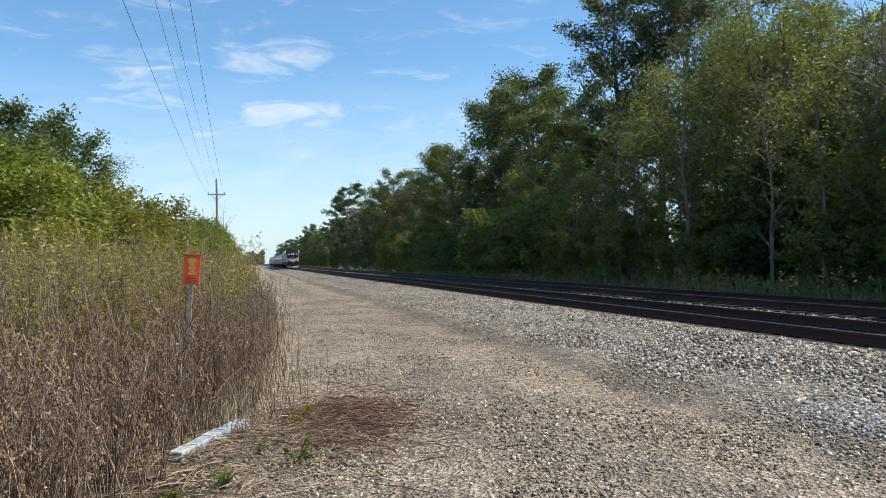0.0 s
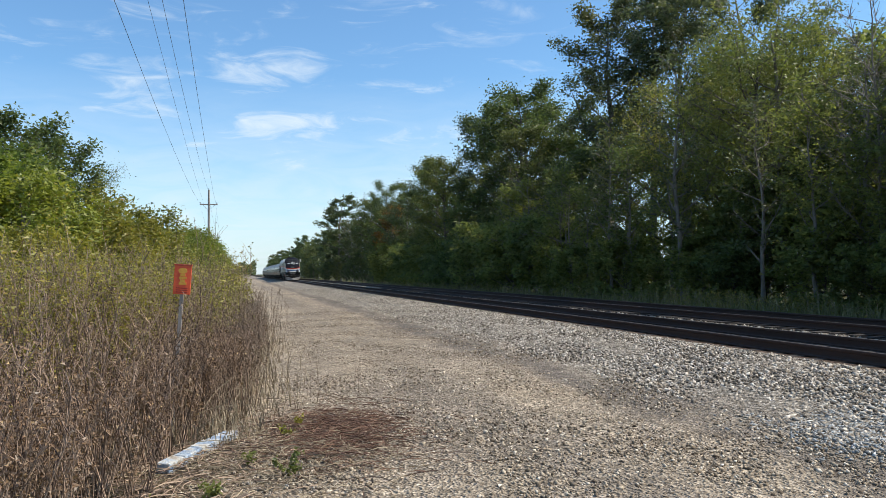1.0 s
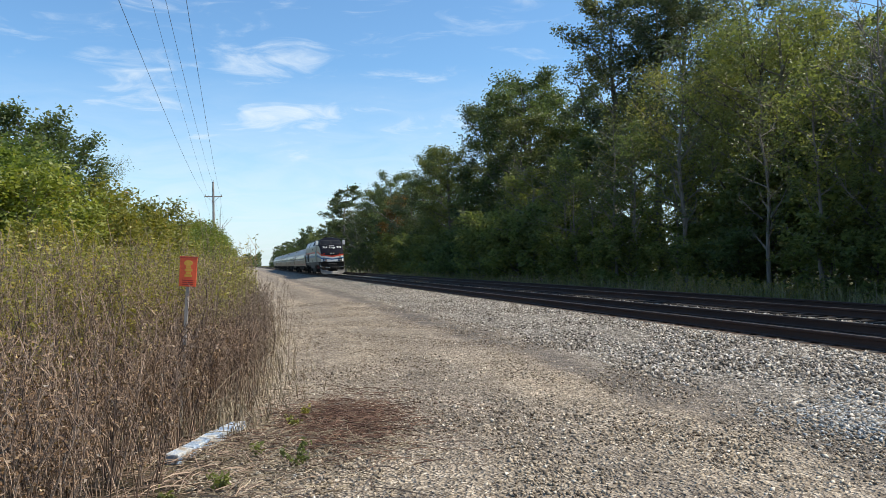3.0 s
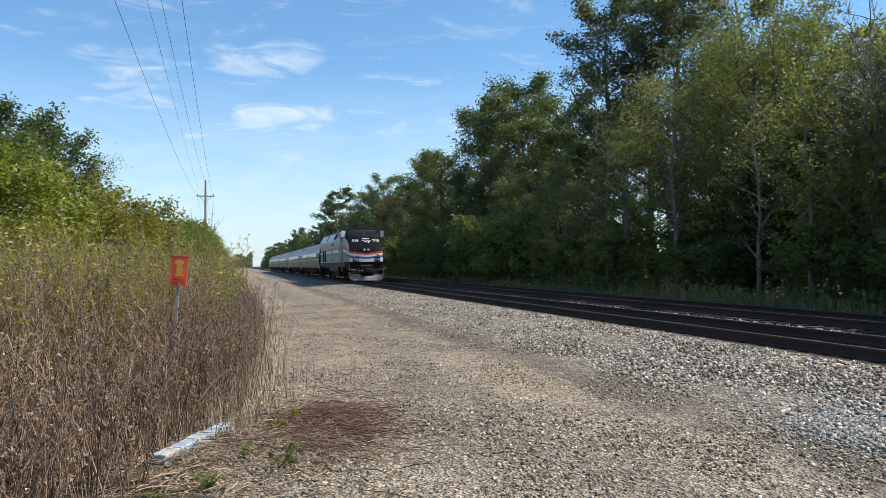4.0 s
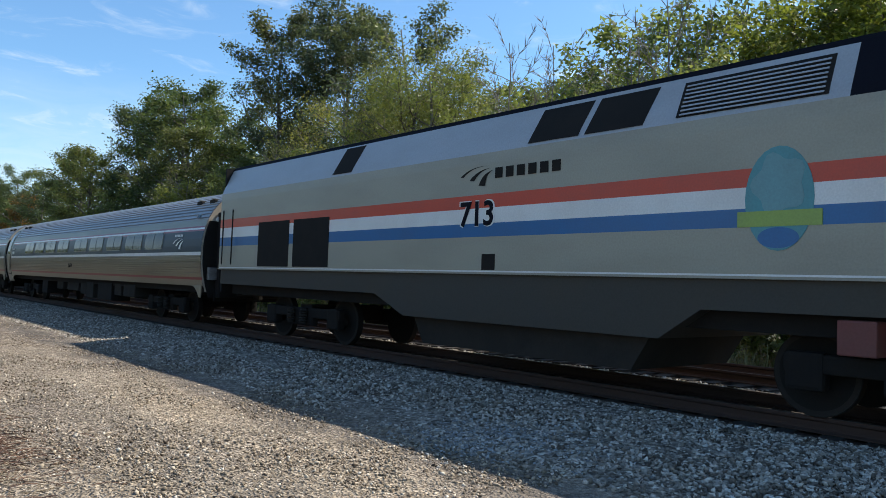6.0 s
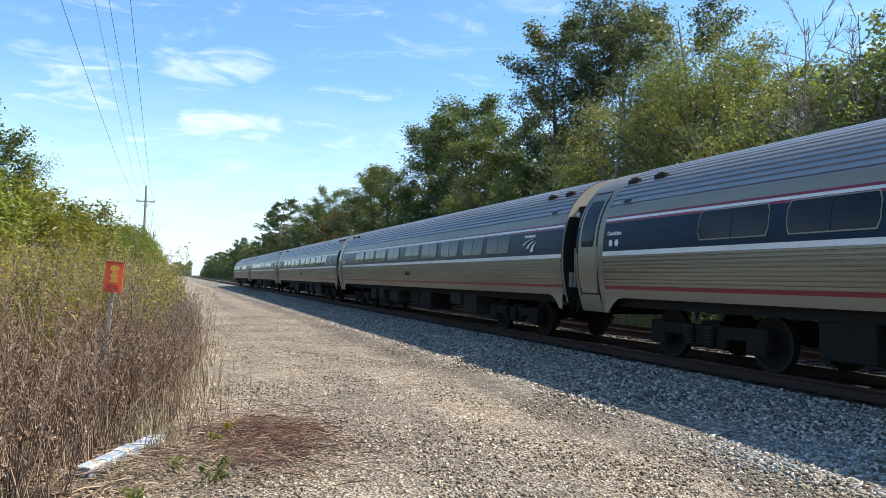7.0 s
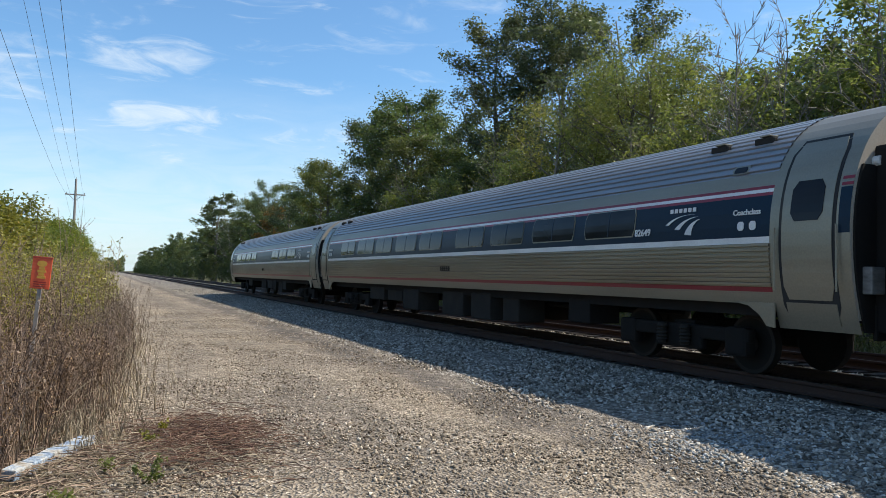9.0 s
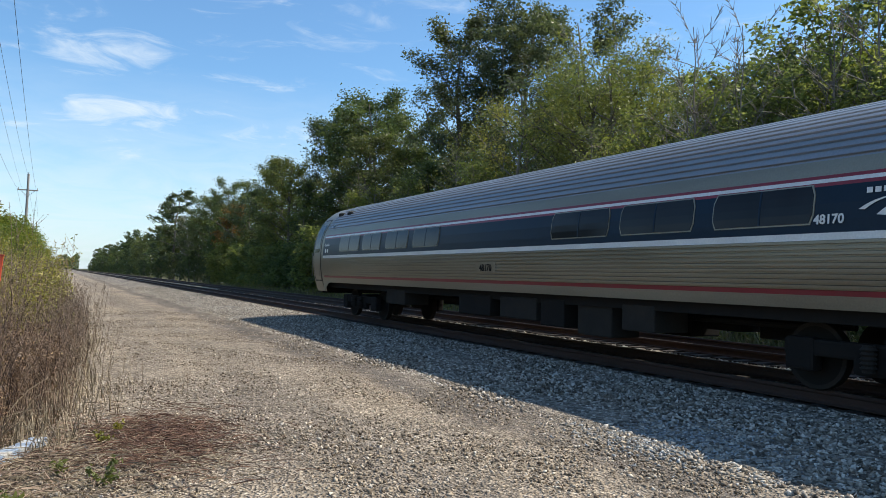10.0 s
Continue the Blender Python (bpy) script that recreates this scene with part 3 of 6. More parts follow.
def tree_kind(key, seed, height, trunk_r, spread, start, limbs, per, radius, leaf, material, bark=None, rise=0.5, twigs=5, droop=0.0, slim=0.45, lean=0.03):
    """Trunk and crown meshes of one kind of tree, kept for its copies."""
    runs, tips = grow(seed, height, trunk_r, spread, start, limbs, rise, twigs, lean)
    small = per and (key.startswith("far") or "shrub" in key)
    wood = {"trunk": ([], []), "branchwork": ([], [])}
    for run in runs:
        if len(run) == 3:
            if small:
                continue
            run = [run[0], run[2]]
        v, f = wood["branchwork" if not per and len(run) < 8 else "trunk"]
        tv, tf = tubes([run], 7 if len(run) > 8 else 4 if len(run) > 3 else 3)
        f += [tuple(i + len(v) for i in q) for q in tf]
        v += tv
    built = []
    for name, (v, f) in wood.items():
        if v:
            me = mesh(name, v, f)
            me.materials.append(bark or BARK)
            me.polygons.foreach_set("use_smooth", [True] * len(me.polygons))
            built.append(me)
    trunk, crown = built[0], built[1] if len(built) > 1 else None
    if per:
        r = np.random.RandomState(seed)
        c = crown_points(tips, r, per, radius)
        if droop:
            c[:, 2] -= r.rand(len(c)) ** 1.5 * droop
        c = c[c[:, 2] > 0.15]
        crown = leaf_tris(c, r, leaf * 1.16, 0.5 + droop, slim * 1.15)
        crown.materials.append(material)
    TREE_KINDS[key] = (trunk, crown, height)


def plant(key, x, y, scale=1.0, turn=0.0, name="tree", label="", category="tree", group="", mat=None, zs=1.0):
    """One tree or shrub with its trunk and crown, standing on the ground."""
    trunk, crown, _ = TREE_KINDS[key]
    e = thing(name, label, category, group, at=pose(x, y, ground_z(x) - 0.08, 0, 0, turn) @ Matrix.Diagonal((scale, scale, scale * zs, 1)))
    ob = new("trunk", trunk)
    ob.parent = e
    if crown:
        c = new("branchwork" if crown.name.startswith("branchwork") else "crown", crown)
        c.parent = e
    return e


tree_kind("poplar", 11, 18, 0.30, 3.6, 0.22, 30, 72, 0.75, 0.098, LEAF_POPLAR, rise=0.75)
tree_kind("poplar_b", 12, 18, 0.28, 3.9, 0.28, 28, 72, 0.8, 0.098, LEAF_POPLAR, rise=0.6)
tree_kind("oak", 13, 14, 0.26, 4.0, 0.10, 30, 74, 0.8, 0.1, LEAF, rise=0.45)
tree_kind("oak_b", 14, 14, 0.24, 3.6, 0.14, 28, 70, 0.85, 0.1, LEAF_DARK, rise=0.5)
tree_kind("willow", 15, 11.5, 0.26, 3.9, 0.20, 28, 76, 0.9, 0.085, LEAF_WILLOW, rise=0.55, droop=0.9, slim=0.26)
tree_kind("young", 16, 9, 0.10, 1.9, 0.12, 24, 30, 0.6, 0.085, LEAF_UNDER_BRIGHTENED, rise=0.8)
tree_kind("young_b", 17, 9, 0.09, 1.6, 0.25, 20, 20, 0.55, 0.08, LEAF_UNDER_BRIGHTENED, rise=0.9, bark=PALE_BARK)
tree_kind("sparse", 18, 10, 0.10, 1.5, 0.25, 22, 8, 0.5, 0.075, LEAF_POPLAR, rise=0.9, bark=PALE_BARK)
tree_kind("bare", 19, 11, 0.055, 2.4, 0.2, 26, 0, 0.5, 0.09, LEAF, rise=0.8, bark=PALE_BARK, twigs=7)
tree_kind("snag", 20, 9, 0.085, 2.6, 0.25, 18, 0, 0.5, 0.09, LEAF, rise=0.35, bark=PALE_BARK, twigs=5)
tree_kind("shrub", 21, 3.4, 0.05, 1.6, 0.03, 26, 16, 0.45, 0.105, LEAF_UNDER_BRIGHTENED, rise=0.7, twigs=5)
tree_kind("shrub_b", 22, 3.0, 0.05, 1.5, 0.03, 24, 16, 0.45, 0.10, LEAF_UNDER_BRIGHTENED, rise=0.6, twigs=5)
tree_kind("shrub_sun", 23, 4.4, 0.06, 1.9, 0.03, 30, 44, 0.5, 0.063, LEAF_BRIGHT, rise=0.8, twigs=5)
tree_kind("shrub_sun_b", 24, 4.0, 0.06, 1.7, 0.03, 30, 44, 0.5, 0.064, LEAF_YELLOW, rise=0.7, twigs=5)
tree_kind("ash", 25, 8.5, 0.14, 2.4, 0.12, 28, 52, 0.6, 0.085, LEAF, rise=0.7)
tree_kind("far", 26, 14, 0.22, 3.8, 0.08, 26, 8, 1.0, 0.37, LEAF_DARK, rise=0.5)
tree_kind("far_b", 27, 14, 0.22, 4.2, 0.06, 26, 8, 1.0, 0.37, LEAF, rise=0.5)
tree_kind("pine", 28, 17, 0.25, 3.3, 0.12, 34, 30, 0.7, 0.18, LEAF_DARK, rise=0.15)
tree_kind("maple", 33, 9.5, 0.13, 2.6, 0.10, 30, 62, 0.6, 0.085, LEAF, rise=0.6)
tree_kind("maple_b", 34, 9.0, 0.12, 2.4, 0.12, 28, 58, 0.6, 0.08, LEAF_DARK, rise=0.7)
tree_kind("maple_sun", 35, 9.5, 0.13, 2.7, 0.08, 32, 66, 0.65, 0.085, LEAF_LIME, rise=0.6)
tree_kind("autumn", 29, 10, 0.12, 2.0, 0.15, 22, 24, 0.6, 0.14, LEAF_AUTUMN, rise=0.8)

WOODS = "trees along the tracks"
LBL = {
    "poplar": "tall cottonwood with an open grey-green crown at the wood's edge", "poplar_b": "tall cottonwood with gaps of sky in its crown",
    "oak": "dense green broadleaf tree at the wood's edge", "oak_b": "dark green broadleaf tree deep in shade",
    "willow": "rounded pale green willow with fine leaves in sun", "young": "slender young green tree at the wood's edge",
    "young_b": "thin pale-stemmed sapling with light green leaves", "sparse": "thin nearly leafless sapling with pale stem",
    "bare": "bare leafless tree with many thin grey twigs", "snag": "dead tree with bare tangled pale limbs",
    "shrub": "dark green shrub at the foot of the trees", "shrub_b": "green shrub at the foot of the trees",
    "shrub_sun": "bright green sunlit shrub in the overgrown verge", "shrub_sun_b": "yellow-green sunlit shrub in the overgrown verge",
    "ash": "green roadside tree above the shrubs", "far": "dark green tree far along the line", "far_b": "green tree far along the line",
    "pine": "dark dense tree standing beside the line", "maple": "leafy green tree at the wood's edge", "maple_b": "leafy dark green tree with thin limbs",
    "maple_sun": "bright yellow-green leafy tree in sun at the wood's edge",
    "autumn": "small tree turning orange in autumn"}


def put(key, x, y, scale=1.0, zs=1.0, r=random.Random(5)):
    cat = "shrub" if "shrub" in key else "tree"
    return plant(key, x, y, scale, r.uniform(0, 360), cat if cat == "shrub" else "tree", LBL[key], cat, WOODS if x > 10 else "verge shrubs and trees", zs=zs)


# tall trees right of the line, near to far
for key, x, y, s in (("poplar", 25.0, 48.5, 1.14), ("poplar_b", 26.5, 44.5, 1.18), ("poplar", 27, 42, 1.10), ("poplar_b", 28, 36, 1.02), ("oak", 29.0, 31.0, 0.95),
                     ("willow", 21.5, 29.0, 1.04), ("willow", 22.0, 35.5, 1.0), ("willow", 23.2, 27.4, 1.10), ("snag", 19.5, 44, 1.0), ("snag", 20, 37, 0.95), ("young", 18.6, 41.5, 0.9),
                     ("oak", 24.0, 63, 1.28), ("oak_b", 23, 71, 1.22), ("oak", 26, 68, 1.36), ("oak_b", 21.5, 58, 0.95), ("oak", 20.0, 74, 0.95), ("oak", 27, 58, 1.1), ("young", 20.0, 52, 0.95),
                     ("oak_b", 21.5, 82, 1.02), ("oak", 23, 92, 1.05), ("oak_b", 21.0, 97, 0.9), ("autumn", 20.3, 104, 1.1), ("oak", 22, 113, 1.08), ("oak_b", 21.5, 124, 1.0),
                     ("pine", 20.0, 158, 1.12), ("pine", 21.3, 168, 1.0), ("bare", 19.5, 135, 1.0), ("bare", 20.5, 142, 1.15), ("oak_b", 21, 133, 0.8),
                     ("maple_b", 26.5, 23.0, 1.1), ("maple_sun", 27.5, 16.0, 1.16), ("maple_b", 25.5, 13.0, 1.2), ("maple_sun", 24.5, 8.5, 1.2), ("maple_b", 24, 27.5, 0.95), ("maple", 29, 24.0, 1.12),
                     ("maple_sun", 20.6, 10.0, 1.02), ("maple_b", 20.5, 3.0, 1.2), ("maple_sun", 21, 6.5, 1.15)):
    put(key, x, y, s)
for key, x, y, s in (("sparse", 18.3, 28.8, 1.15), ("sparse", 18.0, 34.5, 0.9), ("snag", 18.2, 47.0, 0.95), ("sparse", 18.4, 24.0, 0.85), ("young_b", 18.0, 20.5, 0.85), ("snag", 18.4, 40.0, 0.8)):
    put(key, x, y, s)
for key, x, y, s in (("maple_b", 27.0, 19.0, 1.15), ("maple", 29.5, 20.0, 1.26), ("maple_b", 31.5, 24.0, 1.32), ("oak_b", 33.5, 27.5, 0.85), ("young_b", 24.0, 18.0, 1.0),
                     ("maple", 22.5, 47.5, 1.0), ("maple_b", 23.5, 55.0, 1.05), ("oak_b", 28.5, 52.0, 1.0), ("oak_b", 29.0, 66.0, 1.0), ("oak", 29.0, 78.0, 0.95), ("maple_b", 20.3, 65.0, 0.8), ("maple", 20.6, 79.0, 0.85),
                     ("oak_b", 27.0, 88.0, 0.85), ("maple_b", 20.4, 89.0, 0.85), ("oak", 26.0, 104.0, 0.85), ("maple", 20.2, 112.0, 0.8), ("oak_b", 25.0, 118.0, 0.85), ("willow", 24.5, 33.0, 1.0), ("willow", 24.5, 29.5, 0.98), ("oak_b", 30.0, 40.0, 1.05)):
    put(key, x, y, s)
rr = random.Random(31)
for y in (22.0, 20.3, 19.0, 17.4, 16.1, 14.8, 23.6, 25.2, 13.4):
    put(rr.choice(["sparse", "bare", "sparse", "bare", "young_b"]), 19.5 + rr.uniform(-0.6, 3.2), y + rr.uniform(-0.6, 0.6), rr.uniform(0.85, 1.12))
for y in (33, 30, 27.5, 18.2, 16, 13, 11, 9, 7, 39, 47, 55, 64):
    put(rr.choice(["young", "young_b", "young", "young_b", "sparse"]), 18.6 + rr.uniform(-0.5, 2.0), y + rr.uniform(-0.8, 0.8), rr.uniform(0.62, 0.95))
# thin leafy saplings that close the wood behind the sunny gap
for x, y in ((22.5, 19.2), (23.6, 17.0), (24.8, 20.6), (22.8, 14.6), (25.6, 18.2), (24.0, 12.6), (26.4, 20.8), (28.0, 21.6), (23.2, 22.6), (25.2, 24.4), (27.8, 18.0), (29.6, 22.4)):
    put(rr.choice(["young_b", "sparse", "young", "young_b"]), x, y, rr.uniform(1.14, 1.38))
y = 1.0
while y < 100:
    if 20.8 < y < 26.0:
        y += 1.3
        continue
    put(rr.choice(["shrub", "shrub_b", "shrub"]), 18.3 + rr.uniform(-0.5, 0.8), y, rr.uniform(0.55, 1.0) * (1.0 if y < 45 else 1.6))
    if y < 75 and rr.random() < 0.6:
        put(rr.choice(["shrub", "shrub_b"]), 20.8 + rr.uniform(-0.6, 0.8), y + 0.8, rr.uniform(1.1, 1.6))
    y += rr.uniform(1.5, 2.2) * (1 if y < 45 else 1.5)
# further trees along both sides of the line
y = 108.0
while y < 620:
    put(rr.choice(["far", "far_b"]), 20.5 + rr.uniform(0, 3.5), y, rr.uniform(0.5, 1.08))
    put(rr.choice(["far", "far_b"]), 18.9 + rr.uniform(-0.4, 0.8), y + 2, rr.uniform(0.22, 0.38))
    y += 5 + y * 0.018
y = 5.0
while y < 130:
    put(rr.choice(["far", "far_b"]), 35 + rr.uniform(-2, 3), y, rr.uniform(0.38, 0.48))
    y += 8

# overgrown verge left of the line
for key, x, y, s in (("ash", -8.7, 35.5, 1.0), ("ash", -10.5, 31, 0.72), ("ash", -11.5, 40, 0.9), ("willow", -7.6, 44, 0.64), ("willow", -7.0, 51, 0.50), ("ash", -8.6, 41, 1.0), ("ash", -13, 45, 0.9),
                     ("ash", -12, 26, 0.7), ("willow", -6.6, 58, 0.40), ("ash", -7.5, 66, 0.5), ("ash", -9, 78, 0.58)):
    put(key, x, y, s)
for x, y, s in ((-3.4, 16, 0.62), (-4.6, 18.5, 0.86), (-6.2, 20, 1.0), (-2.9, 20.5, 0.72), (-4.2, 23.5, 0.95), (-6.5, 25.5, 1.15), (-3.1, 26.5, 0.88), (-8.0, 22, 1.2), (-4.8, 30, 0.85), (-3.3, 33, 0.80),
                (-6.6, 33, 1.0), (-3.6, 39, 0.82), (-5.2, 38, 0.9), (-3.4, 46, 0.84), (-5.0, 47, 0.95), (-3.7, 54, 0.92), (-3.6, 62, 1.1), (-5, 70, 1.3), (-3.8, 80, 1.2), (-4, 95, 1.3), (-4, 112, 1.3),
                (-4.6, 130, 1.35), (-4, 155, 1.3), (-4.5, 185, 1.4), (-4.5, 225, 1.4), (-4.5, 280, 1.5), (-10, 28, 1.2)):
    put(rr.choice(["shrub_sun", "shrub_sun_b", "shrub_sun"]), x, y, s)
y = 60.0
while y < 500:
    put(rr.choice(["far", "far_b"]), -14 + rr.uniform(-5, 0), y, rr.uniform(0.4, 0.5))
    y += 9 + y * 0.03


def far_woods():
    """The wooded skyline where the line runs out of sight."""
    r = np.random.RandomState(9)
    n = 9000
    x = r.uniform(-170, 18, n)
    top = 13 + 4 * np.sin(x * 0.11) + 3 * np.sin(x * 0.37 + 1) + r.normal(0, 1.2, n)
    c = np.stack([x, r.uniform(900, 960, n), r.rand(n) ** 0.8 * top - 2], -1)
    me = leaf_tris(c, r, 1.9, 0.2, 0.6)
    ob = part("far_woods", me, LEAF_DARK)
    tagged(ob, "hazy dark green woods on the far skyline", "woods", kind="stuff")


far_woods()


# ---------- the train: its own space has y to the rear, rail tops at z = 0 ----------
def wheel_set(parent, y, x, radius, sgn):
    """One visible wheel with its tread, rim and hub."""
    bm = bmesh.new()
    add_rod(bm, (x - 0.065, y, radius), (x + 0.065, y, radius), radius, 28)
    w = part("wheel", bm, BLACK, parent)
    bm = bmesh.new()
    ring = []
    for k in range(28):
        a = 2 * math.pi * k / 28
        for rr_ in (radius * 0.985, radius * 0.86):
            ring.append(bm.verts.new((x + sgn * 0.069, y + rr_ * math.cos(a), radius + rr_ * math.sin(a))))
    for k in range(28):
        i, j = 2 * k, (2 * k + 2) % 56
        bm.faces.new((ring[i], ring[i + 1], ring[j + 1], ring[j]))
    part("rim", bm, DUSTY, w)
    part("hub", rod((x, y, radius), (x + sgn * 0.16, y, radius), 0.13, 14), DUSTY, w)


def truck(thing_, yc, base, radius, half=0.99, name="truck"):
    """A two-axle truck: side frames, springs, bolster and wheels."""
    bm = bmesh.new()
    for sx in (-1, 1):
        x0, x1 = sorted((sx * half, sx * (half + 0.16)))
        add_box(bm, x0, x1, yc - base / 2 - 0.25, yc + base / 2 + 0.25, radius + 0.02, radius + 0.24, 0.04)
        add_box(bm, x0, x1, yc - 0.55, yc + 0.55, radius - 0.16, radius + 0.12, 0.05)
        for dy in (-base / 2, base / 2):
            add_box(bm, min(x0, x1) - 0.02, max(x0, x1) + 0.03, yc + dy - 0.22, yc + dy + 0.22, radius - 0.18, radius + 0.26, 0.05)
    add_box(bm, -half, half, yc - 0.25, yc + 0.25, radius - 0.05, radius + 0.30)
    tk = part(name, bm, BLACK, thing_)
    for sx in (-1, 1):
        for dy in (-0.28, 0.28):
            rows = []
            for k in range(13):
                rad = 0.072 if k in (0, 12) or k % 2 else 0.102
                rows.append([(sx * (half + 0.24) + rad * math.cos(q * math.pi / 6), yc + dy + rad * math.sin(q * math.pi / 6), radius - 0.10 + 0.028 * k) for q in range(13)])
            bm = panel_grid(rows)
            part("spring", bm, DUSTY, tk)
    for dy in (-base / 2, base / 2):
        for sx in (-1, 1):
            wheel_set(tk, yc + dy, sx * 0.755, radius, sx)
    return tk


# ---------- locomotive ----------
def interp(v, table):
    for (a, fa), (b_, fb) in zip(table, table[1:]):
        if v <= b_:
            return fa + (fb - fa) * max(0.0, v - a) / (b_ - a)
    return table[-1][1]


def loco_side_x(z):
    return interp(z, [(0, 1.48), (1.6, 1.50), (3.5, 1.50), (3.6, 1.475), (4.28, 1.17)])


def loco_nose_y(z):
    return interp(z, [(1.2, 0.24), (1.6, 0.21), (2.40, 0.19), (2.58, 0.26), (3.3, 0.90), (4.10, 1.66), (4.2, 1.80), (4.28, 1.98)])


def loco_corner_x(z):
    return min(1.33, loco_side_x(z) - 0.05)


def on_side(y, z, sgn):
    yc = loco_nose_y(z) + 0.26
    y = max(y, yc)
    sx = loco_side_x(z)
    if y < 2.7:
        sx -= (sx - loco_corner_x(z)) * ((2.7 - y) / (2.7 - yc)) ** 1.5
    return (sgn * sx, y, z)


def on_front(s, z):
    return (s * loco_corner_x(z), loco_nose_y(z) + 0.26 * abs(s) ** 2.2, z)


SIDE_Y = [20.45, 17, 13, 9, 6, 4.72, 4, 3.2, 2.7, 2.45, 2.17, 1.9, 1.6, 1.3, 1.0, 0.7, 0.46]
FRONT_S = [-1, -0.86, -0.6, -0.3, 0, 0.3, 0.6, 0.86, 1]


def stripe(y=None, s=None):
    """Top of the red stripe and the stripes' width there."""
    if s is not None:
        return 2.46 - 0.20 * (1 - abs(s)), 0.78 - 0.10 * (1 - abs(s))
    d = max(0.0, min(1.0, (2.5 - y) / 2.3))
    return 2.87 - 0.41 * d, 1 - 0.22 * d


def loco_mask_z(y):
    return interp(y, [(0.35, 2.46), (0.6, 2.72), (0.95, 3.02), (1.5, 3.34), (1.95, 3.49), (2.4, 3.55)])


def loco_band(lo, hi, nz=3, sides=True, front=True, ys=None, one=0):
    """A sheet on the locomotive's skin between two heights, given as functions of the place along it."""
    stations = []
    if sides:
        stations += [("L", y) for y in (ys or SIDE_Y)]
    if front:
        stations += [("F", s) for s in FRONT_S]
    rows = []
    right = [("R", y) for y in reversed(ys or SIDE_Y)] if sides else []
    if one:
        groups = [stations] if one < 0 else [right]
    else:
        groups = [stations + right] if front else [stations, right]
    bm = bmesh.new()
    for grp in groups:
        vs = []
        for kind, v in grp:
            a = lo(kind, v)
            b_ = hi(kind, v)
            col = []
            for k in range(nz + 1):
                z = a + (b_ - a) * k / nz
                col.append(bm.verts.new(on_front(v, z) if kind == "F" else on_side(v, z, -1 if kind == "L" else 1)))
            vs.append(col)
        for c0, c1 in zip(vs, vs[1:]):
            for k in range(nz):
                bm.faces.new((c0[k], c1[k], c1[k + 1], c0[k + 1]))
    bmesh.ops.remove_doubles(bm, verts=bm.verts, dist=0.0008)
    return bm


def band_edge(k):
    """Edge k of the stripes: 0 red top, 1 red foot, 2 white foot, 3 blue foot."""
    part_of = (0, 0.22, 0.47, 0.69)[k]

    def edge(kind, v):
        top, w = stripe(s=v) if kind == "F" else stripe(y=v)
        return top - part_of * w
    return edge


def slab(pts, x0, x1):
    """A prism over a polygon of (y, z), between two x."""
    bm = bmesh.new()
    a = [bm.verts.new((x0, y, z)) for y, z in pts]
    b_ = [bm.verts.new((x1, y, z)) for y, z in pts]
    bm.faces.new(a)
    bm.faces.new(b_[::-1])
    for i in range(len(pts)):
        j = (i + 1) % len(pts)
        bm.faces.new((a[j], a[i], b_[i], b_[j]))
    return bm


def side_quad(y0, y1, z0, z1, proud, sgn, shear=0.0, n=1):
    """A plate lying on the locomotive's side."""
    rows = []
    for k in range(n + 1):
        z = z0 + (z1 - z0) * k / n
        sh = shear * k / n
        rows.append([(sgn * (loco_side_x(z) + proud), y0 + sh, z), (sgn * (loco_side_x(z) + proud), y1 + sh, z)])
    bm = panel_grid(rows)
    r = bmesh.ops.extrude_face_region(bm, geom=bm.faces[:])
    bmesh.ops.translate(bm, verts=[v for v in r["geom"] if isinstance(v, bmesh.types.BMVert)], vec=(-sgn * (abs(proud) + 0.02), 0, 0))
    return bm


def oval(yc, zc, ry, rz, sgn, proud, lobes=0):
    """An oval plate on the locomotive's upright side, wavy if lobes are asked."""
    bm = bmesh.new()
    ring = []
    for k in range(28):
        a = 2 * math.pi * k / 28
        w = 1 + (0.14 * math.cos(lobes * a) if lobes else 0.0)
        ring.append(bm.verts.new((sgn * (1.50 + proud), yc + ry * w * math.cos(a), zc + rz * w * math.sin(a))))
    bm.faces.new(ring)
    r = bmesh.ops.extrude_face_region(bm, geom=bm.faces[:])
    bmesh.ops.translate(bm, verts=[v for v in r["geom"] if isinstance(v, bmesh.types.BMVert)], vec=(-sgn * 0.01, 0, 0))
    bmesh.ops.recalc_face_normals(bm, faces=bm.faces)
    return bm


def front_plate(s0, s1, z0, z1, proud, nx=4, nz=3, shift=0.0):
    """A plate lying on the locomotive's nose, s from -1 to 1 across."""
    rows = []
    for k in range(nz + 1):
        z = z0 + (z1 - z0) * k / nz
        row = []
        for i in range(nx + 1):
            s = s0 + (s1 - s0) * i / nx + shift * k / nz
            x, y, _ = on_front(s, z)
            slope = 0.7 if z > 2.55 else 0.0
            row.append((x, y - proud, z + proud * slope))
        rows.append(row)
    return panel_grid(rows)


